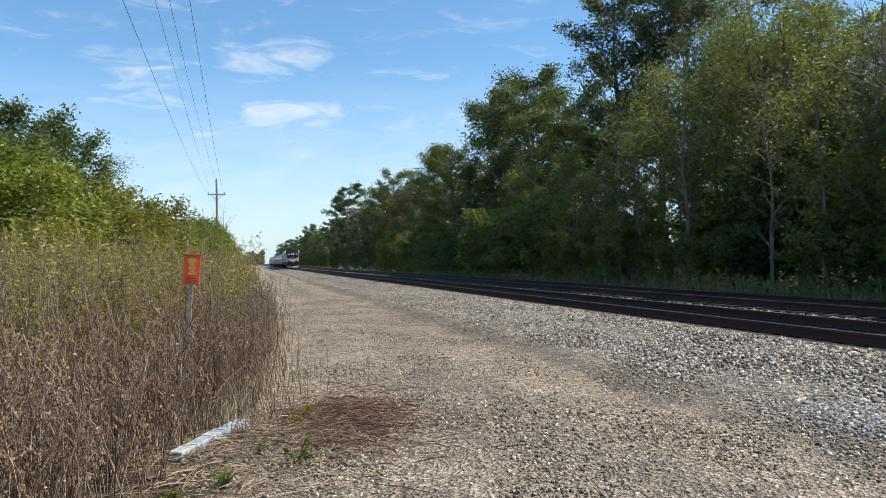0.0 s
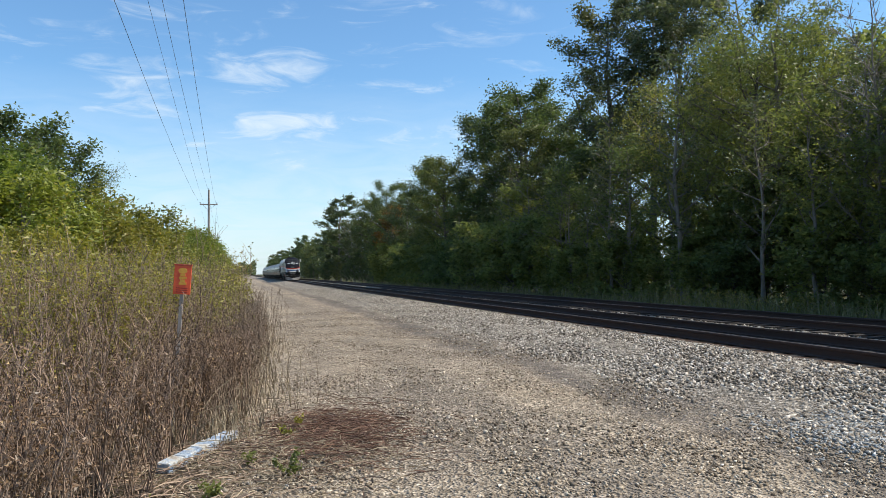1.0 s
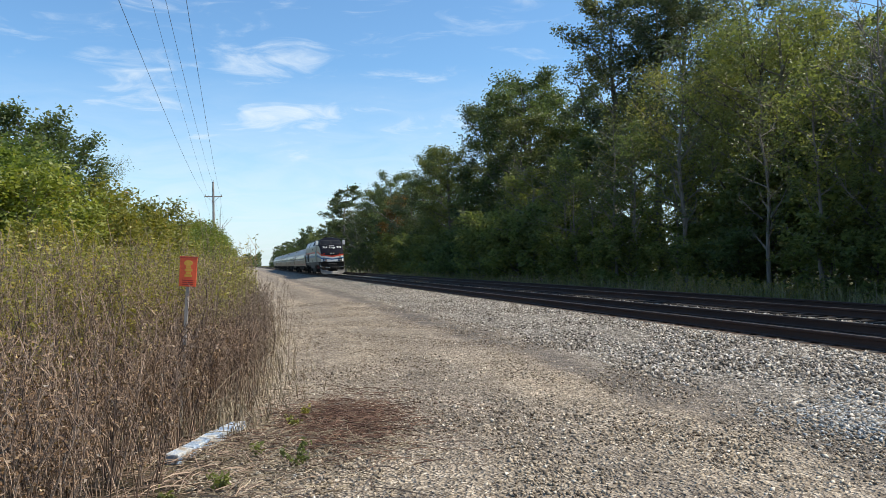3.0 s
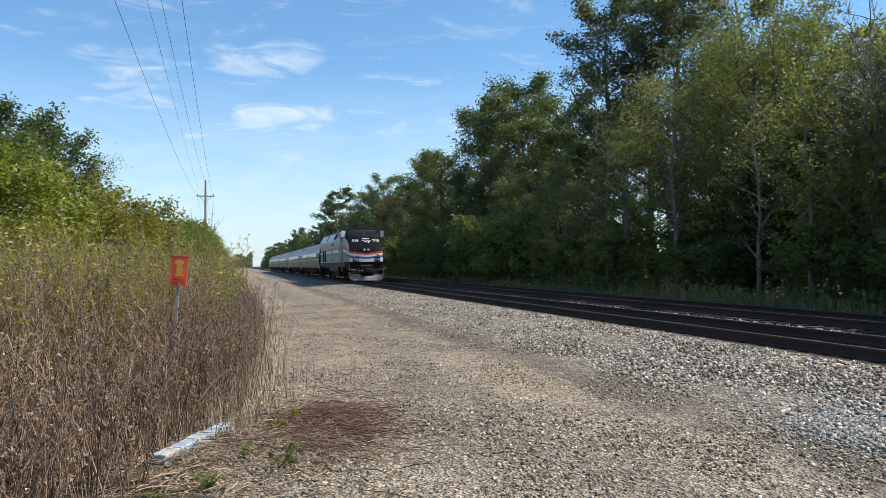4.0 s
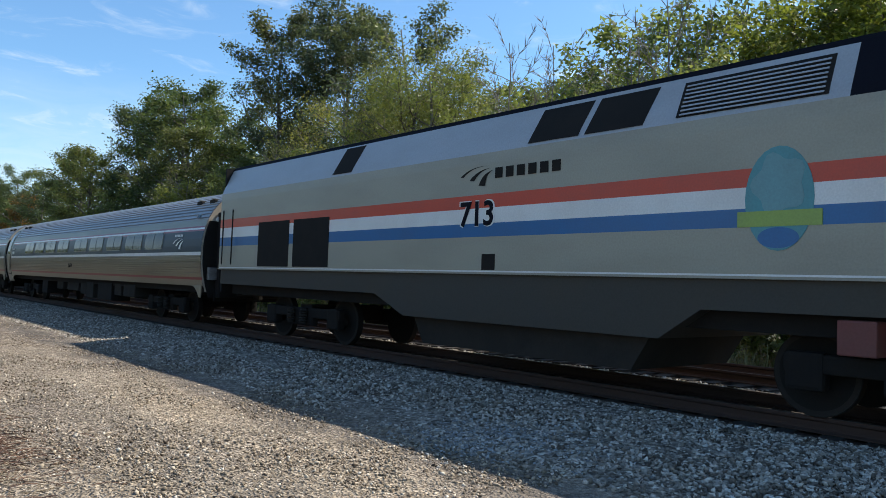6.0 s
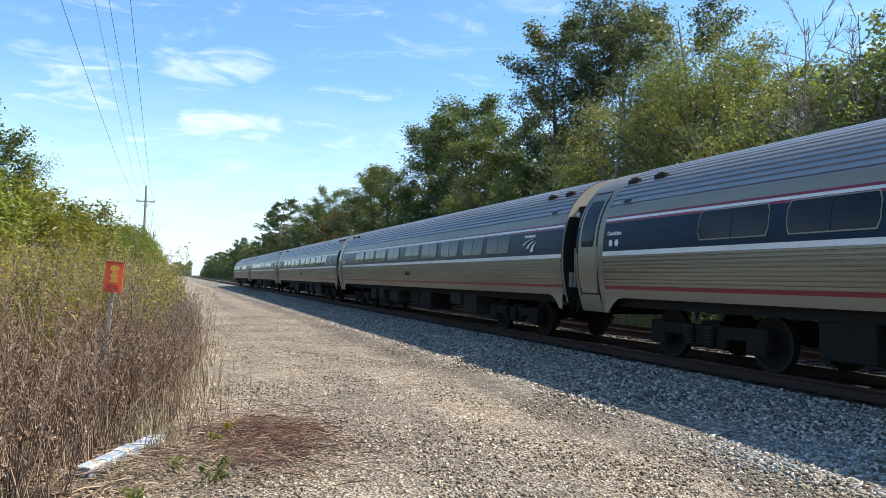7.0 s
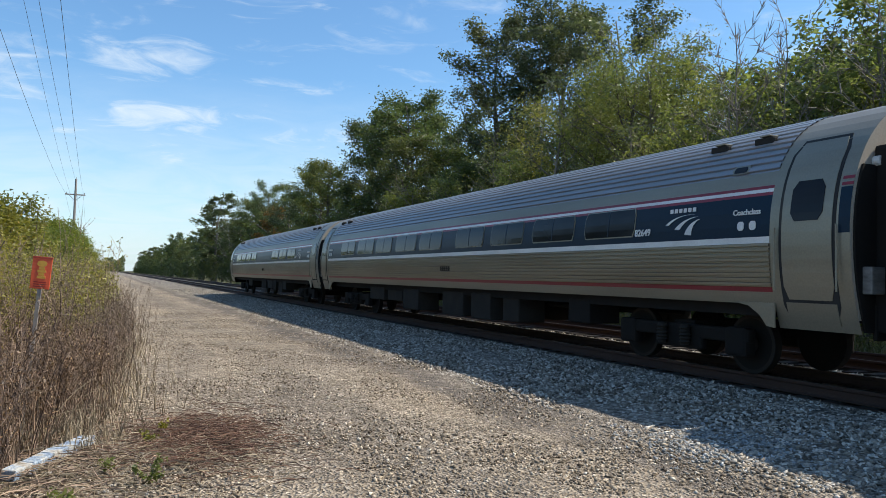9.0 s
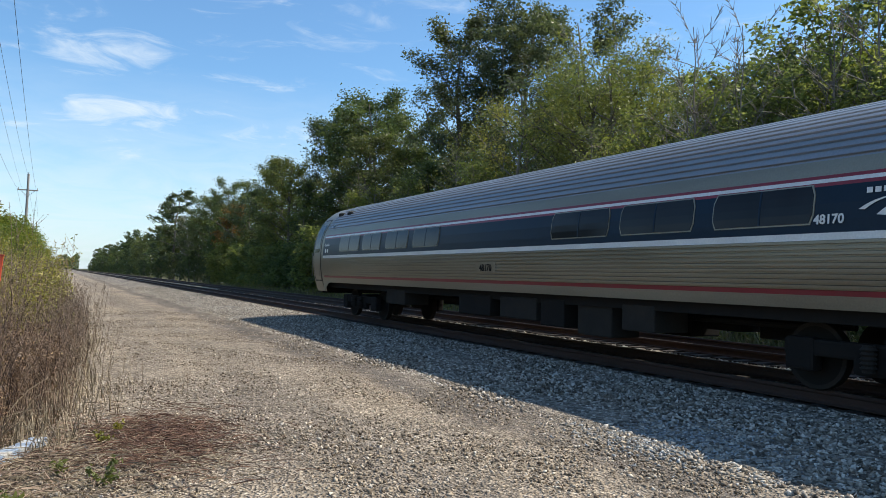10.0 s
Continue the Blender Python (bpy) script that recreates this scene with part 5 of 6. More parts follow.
def make_coach(windows, label, number, mark_y, seed, plate="", front_door=False, number_y=4.36, plate_y=13.4):
    """A tubular stainless coach, 25.9 m to the next one. windows: (start, end) along it on both sides."""
    C = thing("railway_coach", label, "railway coach", "coaches of the train")
    r = random.Random(seed)
    y0, y1 = 0.40, COACH_LEN - 0.26
    a, b_ = y0 + (1.25 if front_door else 0.02), y1 - 1.12           # between the vestibules
    part("ribbed_side", coach_sheet(rib_levels(1.335, 1.95, 9), a, b_, 0.016), STAINLESS, C, "ribbed stainless lower side")
    part("sill_stripe", coach_sheet([1.27, 1.335], a, b_), DARK_RED, C)
    part("sill", coach_sheet([1.10, 1.18, 1.27], a, b_), STAINLESS, C)
    part("white_line", coach_sheet([1.95, 2.04], a, b_), WHITE, C)
    part("window_band", coach_sheet([2.04, 2.2, 2.4, 2.62], a, b_), BLUE_BAND, C, "dark blue window band")
    part("red_line", coach_sheet([2.62, 2.665], a, b_), DARK_RED, C)
    part("white_line", coach_sheet([2.665, 2.715], a, b_), WHITE, C)
    part("red_line", coach_sheet([2.715, 2.76], a, b_), DARK_RED, C)
    part("cant_rail", coach_sheet([2.76, 2.86, 2.96], a, b_), STAINLESS, C)
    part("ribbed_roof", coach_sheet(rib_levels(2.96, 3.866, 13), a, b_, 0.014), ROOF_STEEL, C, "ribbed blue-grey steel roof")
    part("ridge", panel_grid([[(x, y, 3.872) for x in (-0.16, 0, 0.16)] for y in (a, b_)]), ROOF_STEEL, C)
    # vestibules: smooth end sections, lower skirt, door
    smooth_z = [1.10 + 0.115 * k for k in range(24)] + [3.80, 3.85, 3.873]
    for ya, yb in ((y0, a), (b_, y1)) if front_door else ((b_, y1),):
        v = part("vestibule", coach_sheet([0.78, 0.95] + smooth_z, ya, yb), STAINLESS, C, "smooth stainless vestibule end")
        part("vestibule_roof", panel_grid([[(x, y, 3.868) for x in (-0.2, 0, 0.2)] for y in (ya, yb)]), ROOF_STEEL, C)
        for sgn in (-1, 1):
            dy = (ya + 0.26, ya + 1.04) if ya < 5 else (yb - 0.86, yb - 0.13)
            fr = part("door_recess", coach_plate(dy[0] - 0.05, dy[1] + 0.05, 0.90, 3.36, 0.006, sgn, n=12, round_=0.08), RUBBER, C)
            dr = part("door", coach_plate(dy[0], dy[1], 1.18, 3.32, 0.012, sgn, n=12, round_=0.06), STAINLESS, C, "flush stainless entrance door")
            if ya < 5:
                part("door_glass", coach_plate(dy[0] + 0.14, dy[1] - 0.14, 2.22, 2.76, 0.02, sgn, n=5, round_=0.07), GLASS, dr)
            else:
                part("door_glass", coach_plate(dy[0] + 0.10, dy[1] - 0.10, 2.16, 3.16, 0.02, sgn, n=8, round_=0.04), GLASS, dr)
            part("trap_panel", coach_plate(dy[0], dy[1], 0.86, 1.14, 0.012, sgn, n=2), STAINLESS, C)
            for yy in (dy[0] - 0.09, dy[1] + 0.09):
                part("grab_rail", rod((sgn * 1.63, yy, 1.30), (sgn * 1.64, yy, 2.15), 0.014, 6), STAINLESS, C)
            # stripes carried on beside the door
            edge = (ya + 0.01, ya + 0.17) if ya < 5 else (yb - 0.07, yb - 0.005)
            part("corner_band", coach_plate(*edge, 2.04, 2.62, 0.006, sgn, n=3), BLUE_BAND, C)
            part("corner_line", coach_plate(*edge, 2.64, 2.68, 0.006, sgn, n=1), DARK_RED, C)
            part("corner_line", coach_plate(*edge, 2.72, 2.76, 0.006, sgn, n=1), DARK_RED, C)
    # wheel-arch swells of the skirt behind each vestibule
    for sgn in (-1, 1):
        for base, s in ((a if front_door else a + 0.10, 1), (b_, -1)):
            pts = [(base - s * 0.02, 0.78), (base - s * 0.02, 1.12), (base + s * 0.75, 1.12), (base + s * 0.45, 1.07), (base + s * 0.25, 0.95), (base + s * 0.12, 0.80)]
            x0, x1 = sorted((sgn * 1.49, sgn * 1.515))
            part("skirt_corner", slab(pts if s > 0 else pts[::-1], x0, x1), STAINLESS, C)
    # ends
    for y, face in ((y0, -1), (y1, 1)):
        prof = [(coach_x(z), z) for z in [0.95 + 0.1 * k for k in range(30)] if z < 3.87] + [(0, 3.873)]
        bm = bmesh.new()
        ring = [bm.verts.new((x, y, z)) for x, z in prof] + [bm.verts.new((-x, y, z)) for x, z in reversed(prof[:-1])]
        bm.faces.new(ring if face > 0 else ring[::-1])
        part("end_sheet", bm, DIAPHRAGM, C, "tan painted end sheet")
        part("diaphragm", box(-0.66, 0.66, min(y, y + face * 0.32), max(y, y + face * 0.32), 0.85, 3.36, 0.06), RUBBER, C, "black rubber gangway diaphragm")
        low = [(coach_x(z) - 0.045, z) for z in [0.80 + 0.15 * k for k in range(15)]]
        bm = bmesh.new()
        outer = [bm.verts.new((x, y + face * 0.03, z)) for x, z in low] + [bm.verts.new((-x, y + face * 0.03, z)) for x, z in reversed(low)]
        inner = [bm.verts.new((x, y - face * 0.005, z)) for x, z in low] + [bm.verts.new((-x, y - face * 0.005, z)) for x, z in reversed(low)]
        bm.faces.new(outer)
        for i in range(len(outer)):
            j = (i + 1) % len(outer)
            bm.faces.new((outer[i], outer[j], inner[j], inner[i]))
        bmesh.ops.recalc_face_normals(bm, faces=bm.faces)
        part("gangway_plate", bm, BLACK, C, "black lower end plate behind the gangway")
        part("gangway_frame", box(-1.18, 1.18, min(y, y + face * 0.29), max(y, y + face * 0.29), 0.80, 3.15, 0.05), BLACK, C)
        part("buffer_pocket", box(-1.2, 1.2, min(y, y + face * 0.06), max(y, y + face * 0.06), 0.70, 1.15, 0.02), BLACK, C)
        part("end_lamp", rod((-1.15, y, 2.95), (-1.15, y + face * 0.10, 2.95), 0.07, 12), WHITE, C)
        part("jumper_box", box(-1.42, -1.18, min(y, y + face * 0.16), max(y, y + face * 0.16), 1.28, 1.62, 0.02), PLOW, C)
        part("coupler", box(-0.14, 0.14, min(y, y + face * 0.31), max(y, y + face * 0.31), 0.74, 0.98, 0.03), DUSTY, C)
    # windows with a frame ring and dark glass
    for sgn in (-1, 1):
        for ws, we in windows:
            fr = part("window", coach_plate(ws - 0.02, we + 0.02, 2.145, 2.652, 0.010, sgn, 0.02, 4, 0.05), STAINLESS, C, "steel-framed window")
            part("pane", coach_plate(ws, we, 2.165, 2.635, 0.016, sgn, 0.02, 4, 0.05), GLASS, fr)
            if we - ws > 1.0:
                part("mullion", coach_plate((ws + we) / 2 - 0.015, (ws + we) / 2 + 0.015, 2.165, 2.635, 0.020, sgn, 0.01), BLUE_BAND, fr)
        for yw in (a + 0.55, b_ - 0.75):
            sv = part("service_window", coach_plate(yw, yw + 0.34, 2.99, 3.12, 0.016, sgn, 0.02, 2, 0.03), STAINLESS, C)
            part("pane", coach_plate(yw + 0.04, yw + 0.30, 3.01, 3.10, 0.022, sgn, 0.01, 2, 0.02), GLASS, sv)
        turn = Matrix.Rotation(math.pi / 2, 4, "X")
        face = Matrix.Rotation(-math.pi / 2 if sgn < 0 else math.pi / 2, 4, "Z") @ turn
        tilt = Matrix.Rotation(radians(-4.0), 4, "X")
        xs = lambda z: sgn * (coach_x(z) + 0.012)
        swoosh(C, Matrix.Translation((xs(2.31), mark_y, 2.31)) @ face @ tilt, 0.62, WHITE)
        wordmark(C, Matrix.Translation((xs(2.52), mark_y, 2.52)) @ face @ tilt, 0.62, 0.065, WHITE)
        if number:
            text_on(C, number, Matrix.Translation((xs(2.20), number_y, 2.20)) @ face @ tilt, 0.165, WHITE)
        for end, s in ((a, 1), (b_, -1)) if front_door else ((b_, -1),):
            text_on(C, "Coachclass", Matrix.Translation((xs(2.40), end + s * 0.42, 2.40)) @ face @ tilt, 0.115, WHITE, "lettering")
            for dy in (0.30, 0.52):
                part("pictogram", coach_plate(end + s * dy - 0.06, end + s * dy + 0.06, 2.14, 2.27, 0.012, sgn, 0.01, 4, 0.03), WHITE, C, "small white pictogram disc")
        if plate:
            pl = part("number_backing", coach_plate(plate_y - 0.42, plate_y + 0.42, 1.50, 1.71, 0.018, sgn, 0.02), STAINLESS, C)
            text_on(C, plate, Matrix.Translation((sgn * (coach_x(1.61) + 0.022), plate_y, 1.605)) @ face, 0.21, BLACK)
        else:
            for k in range(5):
                part("number_bar", coach_plate(12.35 + 0.13 * k, 12.42 + 0.13 * k, 1.54, 1.68, 0.02, sgn, 0.02), BLACK, C)
    # roof fittings
    for yy in (a + 0.4, a + 1.3, b_ - 1.4, b_ - 0.5):
        for sgn in (-1, 1):
            x0, x1 = sorted((sgn * 0.86, sgn * 1.10))
            part("roof_vent", box(x0, x1, yy, yy + 0.36, 3.42, 3.55, 0.03), DUSTY, C)
            part("vent_lid", box(x0 - 0.02, x1 + 0.02, yy + 0.05, yy + 0.24, 3.555, 3.575, 0.006), STAINLESS, C)
    # underneath
    part("underframe", box(-1.30, 1.30, y0 + 0.1, y1 - 0.1, 0.92, 1.12), BLACK, C)
    yy = 6.3
    while yy < 19.0:
        w = r.uniform(0.7, 1.7)
        zb = r.uniform(0.34, 0.62)
        for sgn in (-1, 1):
            if r.random() < 0.85:
                x0, x1 = sorted((sgn * r.uniform(0.5, 0.7), sgn * r.uniform(1.22, 1.36)))
                part("equipment_box", box(x0, x1, yy, yy + w, zb, 1.0, 0.03), r.choice([BLACK, DUSTY, DUSTY]), C)
        yy += w + r.uniform(0.12, 0.75)
    for x in (-0.35, 0.30):
        part("pipe", rod((x, 5.5, 0.80), (x, 20.5, 0.80), 0.05, 8), BLACK, C)
    truck(C, 4.0, 2.6, 0.457)
    truck(C, COACH_LEN - 4.0, 2.6, 0.457)
    return C


# windows of each car, start and end along it: long-distance, coach class and cafe cars
LONG = [(3.35, 4.85), (5.2, 6.75), (7.25, 8.8), (9.3, 10.88), (11.3, 12.95), (13.93, 15.49), (15.99, 17.52), (17.95, 19.49), (19.88, 21.47)]
CLASS = [(4.6, 6.08), (6.48, 8.04), (8.48, 9.99), (10.41, 11.98), (12.94, 14.51), (14.82, 16.51), (16.93, 18.45), (18.75, 20.5), (20.91, 22.62)]
CAFE = [(4.78, 6.39), (6.79, 8.42), (8.74, 10.42), (15.28, 16.81), (17.18, 18.70), (19.14, 20.60), (20.92, 22.75)]
CONSIST = [(make_locomotive(), 0.0)]
for k, (ws, number, plate, mark_y, num_y, doors, label) in enumerate((
        (LONG, "", "25074", 2.1, 3.2, False, "stainless ribbed coach with dark blue window band, coupled behind the locomotive"),
        (LONG, "", "", 2.1, 3.2, False, "stainless ribbed coach with dark blue band in mid-train"),
        (LONG, "25016", "", 2.1, 3.2, False, "stainless ribbed coach with dark blue band and tan front end"),
        (CLASS, "82649", "", 3.4, 4.36, True, "stainless ribbed coach with white emblem and coach class lettering"),
        (CAFE, "48170", "48170", 3.78, 4.55, True, "stainless ribbed last car with few windows in blue band"))):
    CONSIST.append((make_coach(ws, label, number, mark_y, 40 + k, plate, doors, num_y, 12.9 if k == 4 else 13.4), 21.0 + COACH_LEN * k))


# ---------- weeds, grass and litter ----------
def verge_edge(y):
    """Where the tall weeds end towards the gravel."""
    return interp(y, [(4.0, -1.25), (5.2, -1.0), (6.1, -0.72), (7.3, -0.86), (8.4, -0.36), (10, 0.0), (13, 0.22), (18, 0.42), (30, 0.35), (60, 0.2), (200, 0.0)])


def stem_run(r, base, h, lean, n=4):
    pts = [base]
    d = Vector((lean[0], lean[1], 1.0))
    p = base.copy()
    for k in range(n):
        d = d + Vector((r.uniform(-0.10, 0.10), r.uniform(-0.10, 0.10), 0))
        p = p + d.normalized() * h / n
        pts.append(p.copy())
    return pts


def weeds(name, label, seed, count, place, height, branch, leaf_size, leaves, stem_mat, leaf_mat, thick=0.0035, tall_from=0.45, clump=1):
    """Standing weeds: stems, side twigs and seed heads or leaves, as one uncountable growth with two meshes."""
    r = random.Random(seed)
    nr = np.random.RandomState(seed)
    runs, centres = [], []
    for k in range(count):
        if k % clump == 0:
            cx, cy = place(r)
        x, y = cx, cy
        lean = (r.gauss(0, 0.07), r.gauss(0, 0.06))
        if clump > 1:
            a, far = r.uniform(0, 2 * math.pi), r.random() ** 0.6
            x, y = cx + 0.09 * far * math.cos(a), cy + 0.09 * far * math.sin(a)
            lean = (0.30 * far * math.cos(a), 0.30 * far * math.sin(a))
        h = height(r, x, y)
        base = Vector((x, y, ground_z(x) - 0.02))
        pts = stem_run(r, base, h, lean)
        t = thick * r.uniform(0.7, 1.5)
        runs.append([(p, t * (1 - 0.17 * k)) for k, p in enumerate(pts)])
        for _ in range(branch):
            f = r.uniform(tall_from, 1.0) * (len(pts) - 1)
            k = min(int(f), len(pts) - 2)
            p = pts[k].lerp(pts[k + 1], f - k)
            d = Vector((r.uniform(-1, 1), r.uniform(-1, 1), r.uniform(0.7, 2.4))).normalized()
            e = p + d * h * r.uniform(0.06, 0.17)
            runs.append([(p, t * 0.6), (e, t * 0.35)])
            for _ in range(leaves):
                centres.append(p.lerp(e, r.uniform(0.3, 1.1)))
    v, f = tubes(runs, 3)
    holder = part(name, mesh(name, v, f), stem_mat)
    tagged(holder, label, "weeds", kind="stuff")
    if centres:
        c = np.array(centres, float) + nr.normal(size=(len(centres), 3)) * leaf_size * 0.8
        lv = part("seed_heads", leaf_tris(c, nr, leaf_size, 0.1, 0.42), leaf_mat, holder)
        tagged(lv, kind="stuff")
    return holder


def near_bush(r):
    y = 4.3 + 6.2 * r.random() ** 1.2
    e = verge_edge(y)
    return e + 0.12 + 0.22 * math.sin(y * 3.1) * math.sin(y * 1.3) - abs(r.gauss(0, 0.9)) - r.random() * 0.2, y


def mid_bush(r):
    y = r.uniform(7.4, 19.0)
    return verge_edge(y) - (0.35 if y > 10.5 else 1.0) - r.random() ** 0.8 * (1.2 + 0.26 * y), y


def far_bush(r):
    y = r.uniform(17.0, 60.0)
    return verge_edge(y) - 0.2 - r.random() * 2.6, y


weeds("dry_weeds", "dense dried brown weeds with rusty seed heads beside the gravel", 51, 900, near_bush, lambda r, x, y: (0.72 + 1.02 * r.random() ** 0.8) * (0.92 + 0.32 * noise.noise(Vector((x * 1.1, y * 0.9, 2)))) * (1.0 if x < verge_edge(y) - 0.5 else 0.84),
      10, 0.0185, 4, STEM, SEED, 0.0054, 0.42, 7)
weeds("dry_edge_weeds", "thin dried weeds at the gravel's edge", 52, 520, lambda r: (lambda y: (verge_edge(y) + r.gauss(-0.15, 0.22), y))(r.uniform(8.4, 24)),
      lambda r, x, y: r.uniform(0.5, 1.45), 6, 0.013, 4, STEM, SEED)
weeds("goldenrod", "tall yellow-green goldenrod and weeds in autumn", 53, 1500, mid_bush, lambda r, x, y: r.uniform(1.35, 2.15) + max(0.0, -x - 2) * 0.10, 8, 0.031, 6, STEM, WEED_LEAF, 0.004, 0.3)
weeds("near_goldenrod", "yellow-green leafy weeds among the dry stems", 58, 560, lambda r: (lambda y: (verge_edge(y) - 0.85 - abs(r.gauss(0, 1.1)), y))(r.uniform(6.6, 11.0)), lambda r, x, y: r.uniform(1.3, 2.15), 9, 0.024, 6, STEM, WEED_LEAF, 0.004, 0.4)
weeds("verge_weeds", "yellow-green weeds under the verge shrubs", 54, 900, far_bush, lambda r, x, y: r.uniform(1.2, 2.3), 6, 0.036, 6, STEM, WEED_LEAF, 0.006, 0.25)
weeds("tall_stalk", "tall thin weed with curled leafless side twigs", 59, 6, lambda r: (r.uniform(-0.62, -0.30), r.uniform(10.6, 11.6)), lambda r, x, y: r.uniform(1.9, 2.4), 12, 0.012, 4, STEM, SEED, 0.006, 0.35)
weeds("single_stalks", "single thin dead stalks in the gravel", 56, 9, lambda r: (r.uniform(0.7, 1.7), r.uniform(9.6, 12.5)), lambda r, x, y: r.uniform(0.25, 0.6), 3, 0.01, 2, STEM, SEED, 0.0025)
weeds("far_verge_weeds", "pale dry grass and weeds beyond the far rails", 57, 1000, lambda r: (r.uniform(15.9, 17.8), r.uniform(4, 75)), lambda r, x, y: r.uniform(0.35, 1.0), 4, 0.045, 3, STRAW, WEED_LEAF, 0.006, 0.4)


def blades(name, label, seed, n, place, h, w, material):
    """Grass blades as bent strips."""
    r = np.random.RandomState(seed)
    x, y = place(r, n)
    z = np.array([ground_z(v) for v in x]) - 0.01
    a = r.uniform(0, 2 * math.pi, n)
    hh = h * r.uniform(0.5, 1.3, n)
    lean = r.uniform(0.1, 0.7, n) * hh
    b = r.uniform(0, 2 * math.pi, n)
    p0 = np.stack([x, y, z], -1)
    side = np.stack([np.cos(a), np.sin(a), 0 * a], -1) * (w * r.uniform(0.6, 1.4, n))[:, None]
    top = p0 + np.stack([np.cos(b) * lean, np.sin(b) * lean, hh], -1)
    mid = p0 + np.stack([np.cos(b) * lean * 0.35, np.sin(b) * lean * 0.35, hh * 0.6], -1)
    q = np.concatenate([np.stack([p0 - side, p0 + side, mid + side * 0.8, mid - side * 0.8], 1), np.stack([mid - side * 0.8, mid + side * 0.8, top + side * 0.12, top - side * 0.12], 1)])
    ob = part(name, quads(name, q), material)
    tagged(ob, label, "grass", kind="stuff")


weeds("sunny_weeds", "bright yellow-green weeds in a sunny gap beyond the rails", 60, 420, lambda r: (r.uniform(16.2, 18.6), r.uniform(19.0, 28.0)), lambda r, x, y: r.uniform(0.45, 1.05), 7, 0.034, 6, STRAW, WEED_LEAF, 0.005, 0.25)


blades("far_grass", "rough yellow-green grass at the foot of the woods", 61, 9000, lambda r, n: (r.uniform(15.7, 18.6, n), np.exp(r.uniform(math.log(5), math.log(110), n))), 0.55, 0.013, GRASS)
blades("verge_grass", "dry grass along the edge of the gravel", 62, 5000,
       lambda r, n: (lambda y: (np.array([verge_edge(v) for v in y]) + r.normal(-0.1, 0.32, n), y))(np.exp(r.uniform(math.log(8), math.log(90), n))), 0.26, 0.006, STRAW)


def litter(name, label, seed, n, cx, cy, sx, sy, lo, hi, thick, material):
    """Dead stalks lying on the ground."""
    r = random.Random(seed)
    runs = []
    for _ in range(n):
        x, y = r.gauss(cx, sx), r.gauss(cy, sy)
        a, l = r.uniform(0, 6.28), r.uniform(lo, hi)
        z = ground_z(x) + r.uniform(0.012, 0.05)
        p = Vector((x, y, z))
        q = p + Vector((math.cos(a) * l, math.sin(a) * l, r.uniform(-0.01, 0.04)))
        m = p.lerp(q, 0.5) + Vector((r.uniform(-0.03, 0.03), r.uniform(-0.03, 0.03), 0.015))
        t = thick * r.uniform(0.6, 1.6)
        runs.append([(p, t), (m, t), (q, t * 0.6)])
    v, f = tubes(runs, 3)
    ob = part(name, mesh(name, v, f), material)
    tagged(ob, label, "plant litter", kind="stuff")


litter("dead_stalks", "flattened red-brown dead stalks on the gravel", 71, 1500, 1.0, 8.3, 0.42, 0.75, 0.08, 0.34, 0.003, stemmy("red_brown_stalks", (0.075, 0.035, 0.022), (0.22, 0.125, 0.08)))
litter("straw_litter", "pale broken straw scattered at the weeds' foot", 72, 900, 0.25, 7.2, 0.65, 0.95, 0.05, 0.30, 0.003, STRAW)
litter("brush_litter", "dead stalks fallen under the dry weeds", 73, 1300, -0.75, 7.4, 0.7, 1.6, 0.1, 0.5, 0.0035, STEM)


def leaning_stalk(a, b, sag, t):
    """One bent dead stalk that leans out of the weeds."""
    a, b = Vector(a), Vector(b)
    pts = []
    for k in range(7):
        f = k / 6
        p = a.lerp(b, f)
        p.z += sag * math.sin(math.pi * f)
        pts.append((p, t * (1 - 0.6 * f)))
    v, f_ = tubes([pts], 4)
    tagged(part("bent_stalk", mesh("bent_stalk", v, f_), STRAW), "pale bent dead stalk leaning from the weeds", "stalk", "leaning dead stalks")


rs = random.Random(81)
for k in range(15):
    y = rs.uniform(7.6, 9.6)
    x = verge_edge(y) - rs.uniform(0.0, 0.5)
    leaning_stalk((x, y, ground_z(x)), (x + rs.uniform(0.25, 0.95), y + rs.uniform(-0.6, 0.4), rs.uniform(-0.32, 0.28)), rs.uniform(0.05, 0.28), rs.uniform(0.004, 0.008))


def small_weed(x, y, h, n, material, label, seed):
    r = np.random.RandomState(seed)
    root = thing("small_weed", label, "weed", "small green weeds", at=pose(x, y, ground_z(x)))
    runs = []
    rr_ = random.Random(seed)
    cs = []
    for k in range(9):
        a = rr_.uniform(0, 6.28)
        e = Vector((math.cos(a) * h * 0.6, math.sin(a) * h * 0.6, h * rr_.uniform(0.4, 1.1)))
        runs.append([(Vector((0, 0, -0.01)), 0.003), (e * 0.6 + Vector((0, 0, 0.02)), 0.0025), (e, 0.0015)])
        cs += [e * rr_.uniform(0.3, 1.05) for _ in range(n // 9)]
    v, f = tubes(runs, 3)
    part("stem", mesh("stem", v, f), GRASS, root)
    c = np.array(cs) + r.normal(size=(len(cs), 3)) * 0.012
    part("foliage", quads("foliage", leaf_quads(c, r, 0.022, 0, 0.5)), material, root)


